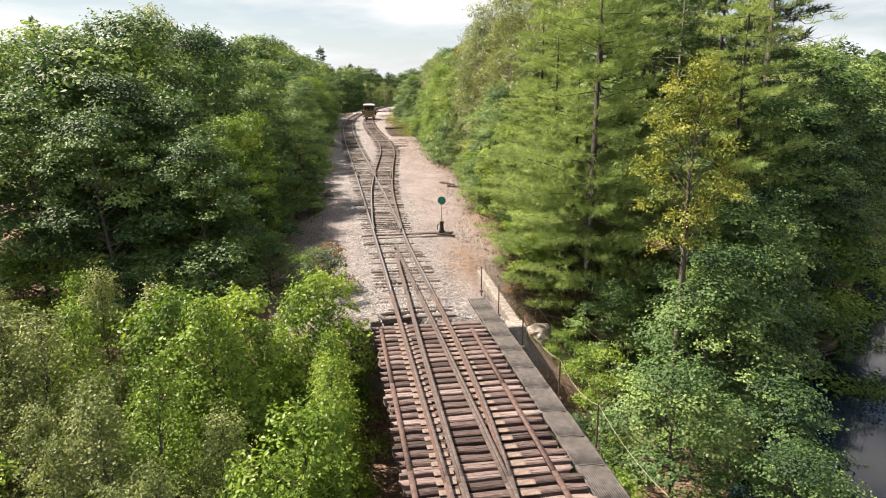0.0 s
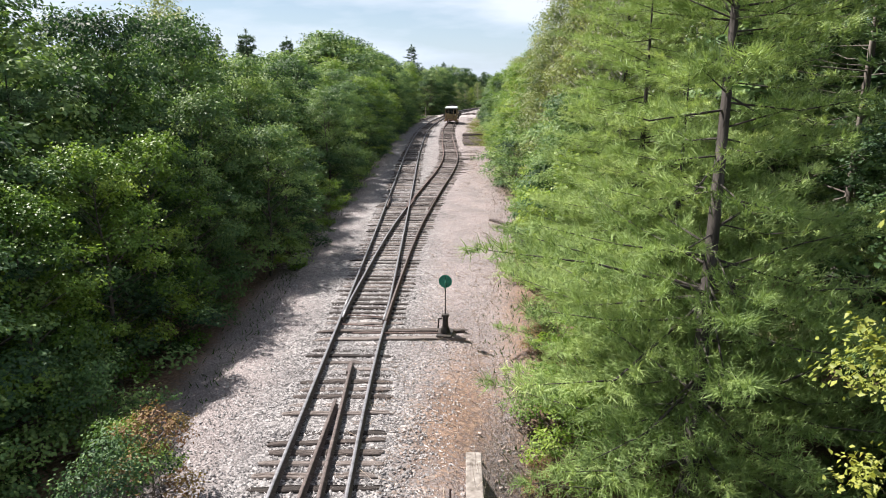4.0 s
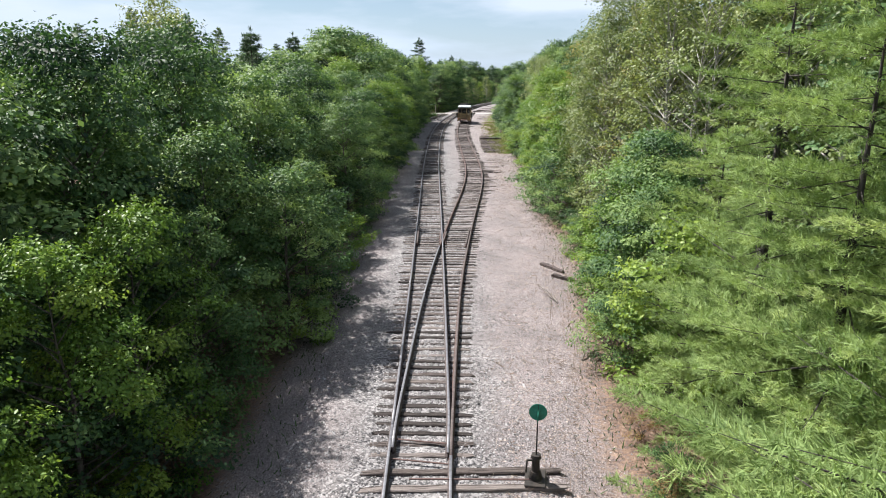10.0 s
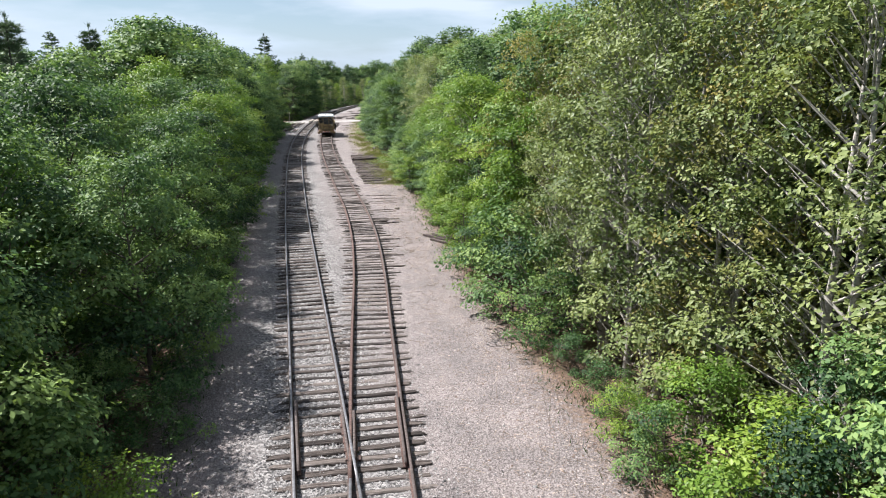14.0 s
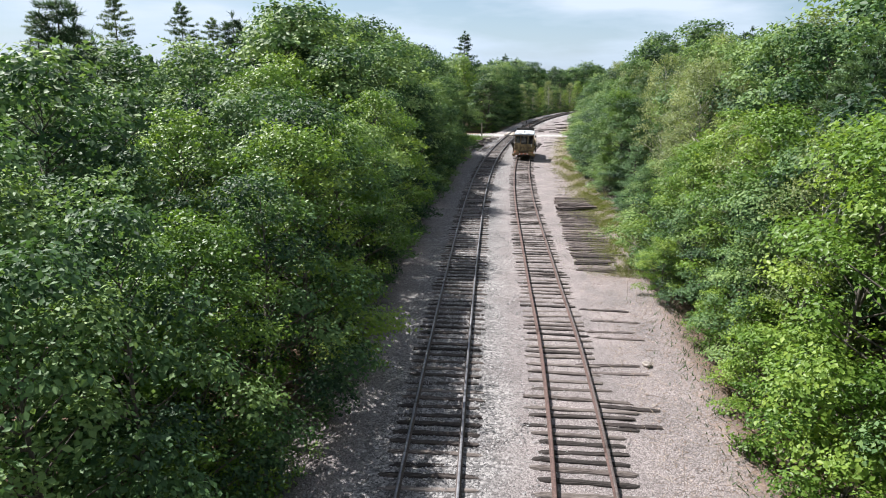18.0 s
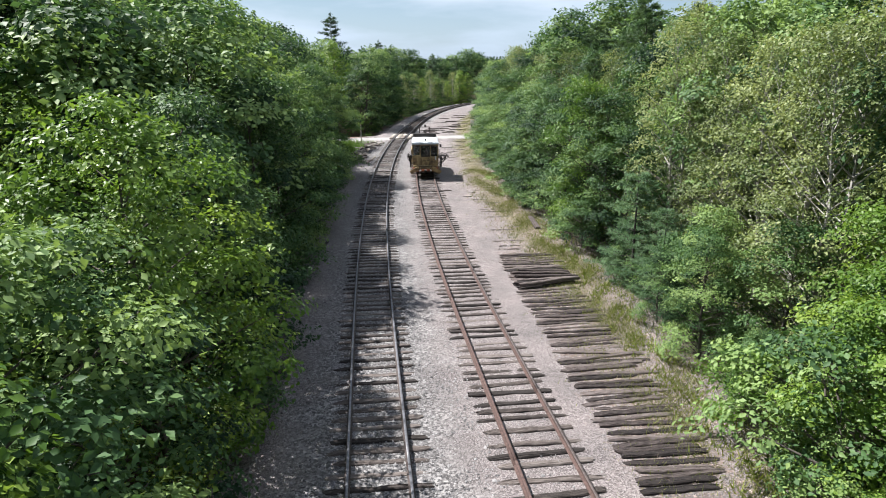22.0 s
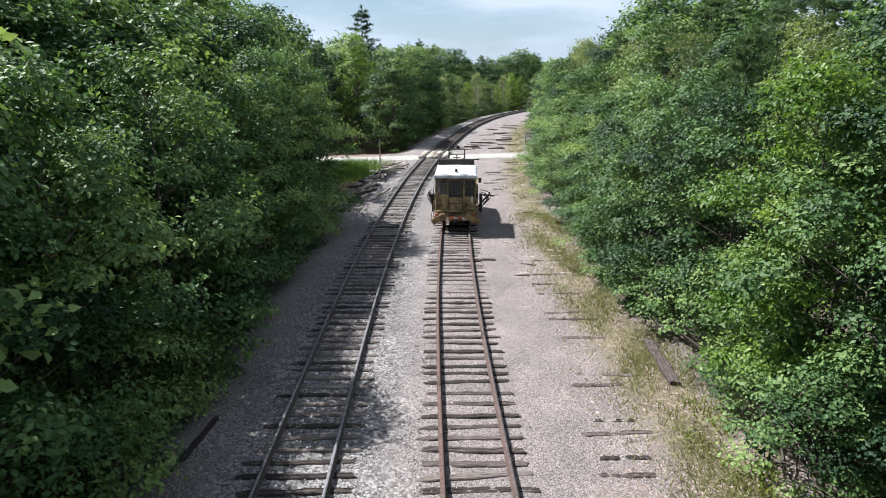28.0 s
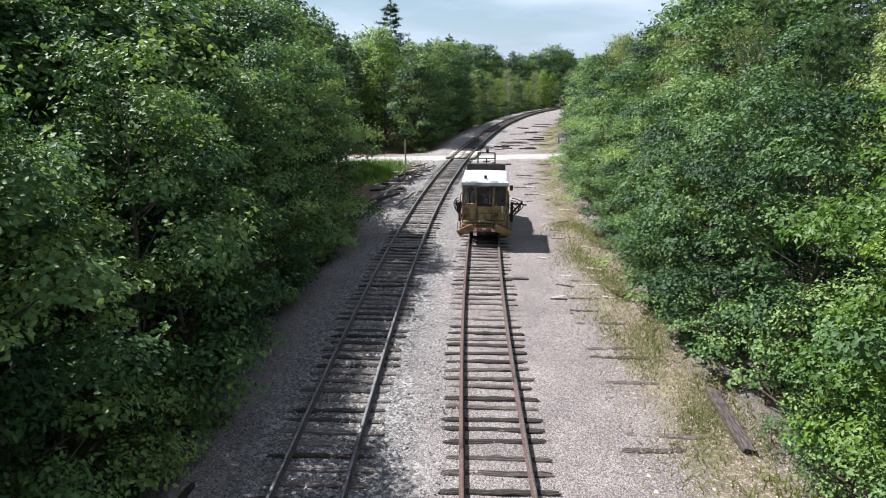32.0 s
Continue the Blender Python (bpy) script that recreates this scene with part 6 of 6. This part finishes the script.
# right: river bank and the big pines
plant("maple", 8.2, 20.0, 6.2, 1.25)
plant("maple", 6.3, 16.4, 4.9, 1.3)
plant("shrub", 4.9, 18.6, 2.3)
plant("shrub", 5.2, 21.2, 2.2, pick=2)
plant("maple", 10.4, 22.4, 6.0, 1.2)
plant("maple", 8.4, 24.4, 5.2, 1.2)
plant("maple", 8.6, 14.2, 4.2, 1.3)
plant("maple", 9.6, 17.2, 5.0, 1.3)
plant("maple", 6.4, 24.0, 4.6, 1.1)
plant("maple", 10.6, 25.6, 7.0, 1.1)
plant("shrub", 4.6, 24.0, 1.6)
for x, y, h in ((4.4, 17.0, 2.0), (4.6, 15.2, 2.3), (5.2, 19.6, 1.8), (5.8, 13.6, 2.4)):
    plant("sapling", x, y, h, 1.2)
plant("shrub", 5.4, 12.2, 1.8)
plant("shrub", 7.2, 11.0, 2.0)
plant("gold", 7.6, 20.4, 12.6, 1.0)
plant("sapling", 3.9, 28.4, 2.7, 1.15)
plant("shrub", 3.3, 29.6, 1.6, 1.2, pick=2)
plant("shrub", 3.9, 30.6, 2.1)
plant("shrub", 3.1, 33.8, 1.4)
plant("pine", 6.1, 27.6, 17.5, 1.0, turn=20, pick=0)
plant("pine", 6.0, 30.8, 9.5, 1.25, turn=200, pick=1)
plant("pine", 7.6, 34.0, 17.0, 1.0, turn=70, pick=1)
plant("pine", 5.2, 37.0, 13.0, 1.1, pick=0)
plant("pine", 5.3, 32.6, 11.5, 1.15, pick=1)
plant("pine", 4.9, 40.6, 9.0, 1.2, pick=1)
plant("dead_pine", 15.2, 33.0, 17.0, 1.1)
plant("pine_far", 18.5, 40.0, 17.0, 1.1)
plant("maple", 13.6, 27.6, 7.5, 1.2)
plant("maple", 11.0, 24.2, 6.2, 1.2)
plant("maple", 14.6, 31.0, 8.0, 1.2)
plant("maple", 16.6, 33.6, 8.0, 1.3)
plant("maple", 19.0, 37.5, 9.0, 1.2)
plant("maple", 15.5, 36.5, 9.0, 1.2)
plant("maple", 11.8, 31.5, 8.0, 1.2)
plant("maple_far", 21.0, 44.0, 11.0, 1.2)
plant("pine", 12.8, 29.8, 15.5, 0.85)
plant("maple_far", 25.0, 50.0, 11.0, 1.2)
plant("maple_far", 16.5, 46.0, 11.0, 1.2)
plant("maple_far", 20.0, 54.0, 12.0, 1.2)
plant("dead_pine", 13.0, 38.5, 17.5, 1.0)
for x, y, h in ((20.5, 41, 8), (23.5, 46, 9), (27, 50.5, 9), (30.5, 56, 9.5), (38, 61, 10), (43, 68, 10.5), (29, 57, 11), (35, 65, 12), (48, 75, 11), (24, 62, 12), (54, 84, 11)):
    plant("maple_far" if x > 25 else "maple", x, y, h, 1.25)
plant("pine_far", 11.5, 45.0, 16.0, 1.0)
for y in np.arange(21.5, 62, 2.6):
    x = 6.8 + 0.66 * (y - 17) + rnd.uniform(-1.2, 0.9)
    plant(rnd.choice(["maple", "maple", "birch"]) if y < 40 else "maple_far", x, y, rnd.uniform(5.5, 7.5) + 0.09 * (y - 20), 1.25)
for y in np.arange(27.5, 62, 1.9):
    plant(rnd.choice(["shrub", "maple"]), 6.8 + 0.66 * (y - 17) + rnd.uniform(1.3, 2.6), y, rnd.uniform(3.6, 5.2), 1.3)
# right wood
row(right_edge, 1, 38, 50, 2.6, 2.4, ["maple", "sapling"], (5.0, 8.0))
plant("bright", 3.4, 46.3, 5.8, 1.2)
plant("sapling", 2.5, 50.6, 3.9, 1.2)
plant("sapling", 2.9, 54.6, 3.4, 1.2)
plant("bright", 4.8, 48.0, 6.2, 1.1)
row(right_edge, 1, 40, 64, 2.2, 0.9, ["shrub"], (1.4, 2.6))
row(right_edge, 1, 50, 66, 2.3, 3.8, ["birch"], (12.5, 15.5), 1.0, 1.0)
row(right_edge, 1, 44, 70, 3.4, 7.5, ["birch", "birch_far"], (13, 16), 1.0, 1.0)
row(right_edge, 1, 64, 92, 2.4, 1.2, ["shrub", "sapling", "sapling"], (2.2, 4.6), 1.05)
row(right_edge, 1, 64, 100, 3.0, 3.2, ["birch", "bright", "birch", "maple"], (7.5, 10.5))
row(right_edge, 1, 88, 99, 2.4, 1.9, ["maple"], (4.6, 6.2), 1.1)
KINDS["tawny"] = [broadleaf("turning_birch", 72, 12.0, 2.3, 13500, 0.115, M_LEAF_T, M_BIRCH, 90, 0.15, 0.85, 0.55, 0.7, 2, shoots=0.3)]
FULL["tawny"], LABELS["tawny"] = 12.0, "slender birch with olive leaves turning tawny"
plant("tawny", 2.2, 74.5, 12.5, 1.0)
plant("tawny", 4.2, 69.5, 12.5, 1.0)
plant("tawny", 4.6, 57.5, 13.5, 1.0)
plant("bright", -2.7, 100.4, 7.0, 1.1, pick=0)
plant("bright", -2.1, 103.0, 7.2, 1.0, pick=1)
row(right_edge, 1, 96, 105, 1.9, 0.3, ["sapling", "shrub"], (1.6, 3.0), 1.2, 0.3)
row(right_edge, 1, 100, 107, 2.2, 1.2, ["shrub", "shrub", "maple"], (2.6, 4.6), 1.1)
plant("young_pine", -4.6, 117.8, 5.6, 1.05, pick=0)
plant("young_pine", -4.0, 115.0, 4.6, 1.0, pick=1)
for x, y, h in ((-4.2, 109.0, 4.4), (-3.5, 111.3, 5.2), (-4.9, 112.0, 2.8), (-2.6, 107.2, 5.6), (-3.4, 114.0, 3.4)):
    plant("maple", x, y, h, 1.1)
row(right_edge, 1, 106, 121, 1.9, 1.9, ["shrub"], (1.3, 2.2), 1.2, 0.4, (0, 1))
row(right_edge, 1, 104, 122, 2.5, 4.2, ["birch"], (9.5, 13.0))
row(right_edge, 1, 121, 172, 2.7, 1.9, ["maple"], (6.6, 9.0), 1.0)
plant("bright", -5.6, 125.4, 9.0, 0.9, pick=1)
row(right_edge, 1, 121.5, 172, 2.5, 0.7, ["shrub"], (1.8, 3.4), 1.1, picks=(0, 1))
row(right_edge, 1, 58, 172, 4.2, 6.8, ["maple", "birch", "maple", "pine_far"], (11.0, 13.5), 1.0, 0.8)
row(right_edge, 1, 186, 240, 4.4, 6.8, ["maple_far", "birch_far", "maple_far", "pine_far"], (11.0, 13.5), 1.1, 0.8)
row(right_edge, 1, 36, 250, 5.4, 12.0, ["maple_far", "birch_far", "pine_far", "maple_far"], (13.5, 16.5), 1.2, 1.5)
row(right_edge, 1, 50, 250, 7.0, 19.0, ["maple_far", "pine_far", "spruce"], (14.5, 18.0), 1.3, 2.0)
# past the crossing
row(right_edge, 1, 187, 216, 3.2, 3.4, ["maple_far", "maple_far"], (8.0, 10.5), 1.0)
row(right_edge, 1, 216, 300, 3.2, 1.8, ["maple_far", "birch_far", "maple_far"], (7.0, 10.5), 1.0)
row(beside(main_left, -5.0), -1, 188, 216, 3.0, 1.8, ["maple_far", "maple_far", "birch_far"], (10.0, 13.0), 1.0, 0.8)
row(beside(main_left, -5.0), -1, 212, 300, 3.0, 1.0, ["maple_far", "poplar_tall", "birch_far"], (6.0, 9.0), 1.0, 1.0)
row(beside(main_left, -8.0), -1, 186, 305, 4.2, 6.5, ["maple_far", "spruce", "maple_far", "pine_far"], (10.5, 14.0), 1.1, 1.5)
row(beside(main_left, -8.0), -1, 200, 305, 5.4, 13.0, ["maple_far", "spruce", "pine_far"], (12.0, 15.0), 1.2, 2.0)
plant("poplar_tall", -33.8, 195.0, 13.4, 1.0)
plant("poplar_tall", -29.0, 214.0, 9.0, 0.9)


# ---- far woods ----
def woods(name, x, y, h, per, size, seed, label):
    """Distant woods, one mesh of clumped foliage."""
    r = np.random.default_rng(seed)
    n = len(x)
    z = ground_z(x, y)
    conif = r.uniform(size=n) < 0.4
    u = r.uniform(size=(n, per))
    rad = np.where(conif[:, None], 2.3 * (1 - u) + 0.2, 3.0 * np.sqrt(np.clip(1 - (2 * u - 0.9) ** 2, 0.05, 1)))
    a = r.uniform(0, 2 * math.pi, (n, per))
    c = np.stack([x[:, None] + rad * np.cos(a), y[:, None] + rad * np.sin(a), z[:, None] + h[:, None] * (0.12 + 0.88 * u)], 2).reshape(-1, 3)
    nn = np.stack([np.cos(a), np.sin(a), 0.6 + 0 * a], 2).reshape(-1, 3) + r.normal(size=(n * per, 3)) * 0.3
    v, f = leaves(c, nn, size, seed, 0.3, 0.75)
    tagged(raw(name, v, f, M_FAR), label, "woods", kind="stuff")


r_ = np.random.default_rng(21)
th_ = r_.uniform(-0.95, 0.75, 5200)
d_ = 225 + 560 * r_.uniform(size=5200) ** 1.15
x_, y_ = -10 + d_ * np.sin(th_), 95 + d_ * np.cos(th_)
ok_ = (y_ > 322) | (np.abs(x_ + 5) > 85)
x_, y_ = x_[ok_], y_[ok_]
woods("far_woods", x_, y_, r_.uniform(7.0, 11.5, len(x_)) + 2.0 * np.sin(x_ * 0.03), 34, 1.7, 21, "mixed green woods on the far rise")
x_ = np.concatenate([r_.uniform(-130, -36, 1500), r_.uniform(16, 120, 1500)])
y_ = r_.uniform(-40, 330, 3000)
ok_ = (ground_z(x_, y_) > -2.5) & (np.abs(y_ - 178 - 0.3 * (x_ + 18)) > 5) & ((x_ < main_left(np.clip(y_, -60, 325)) - 24) | (x_ > right_edge(np.clip(y_, -60, 325)) + 22)) & ((x_ > 0) | (y_ > 22)) & ((x_ < 0) | (y_ > 75))
x_, y_ = x_[ok_], y_[ok_]
woods("deep_woods", x_, y_, r_.uniform(8.5, 13.0, len(x_)), 70, 1.05, 22, "mixed green woods behind the wood's edge")
row(beside(main_left, -5.0), -1, 187, 300, 2.2, 0.6, ["shrub"], (1.6, 3.0), 1.3, 0.6)
row(right_edge, 1, 210, 290, 2.4, 0.5, ["shrub"], (1.6, 2.8), 1.3, 0.4)
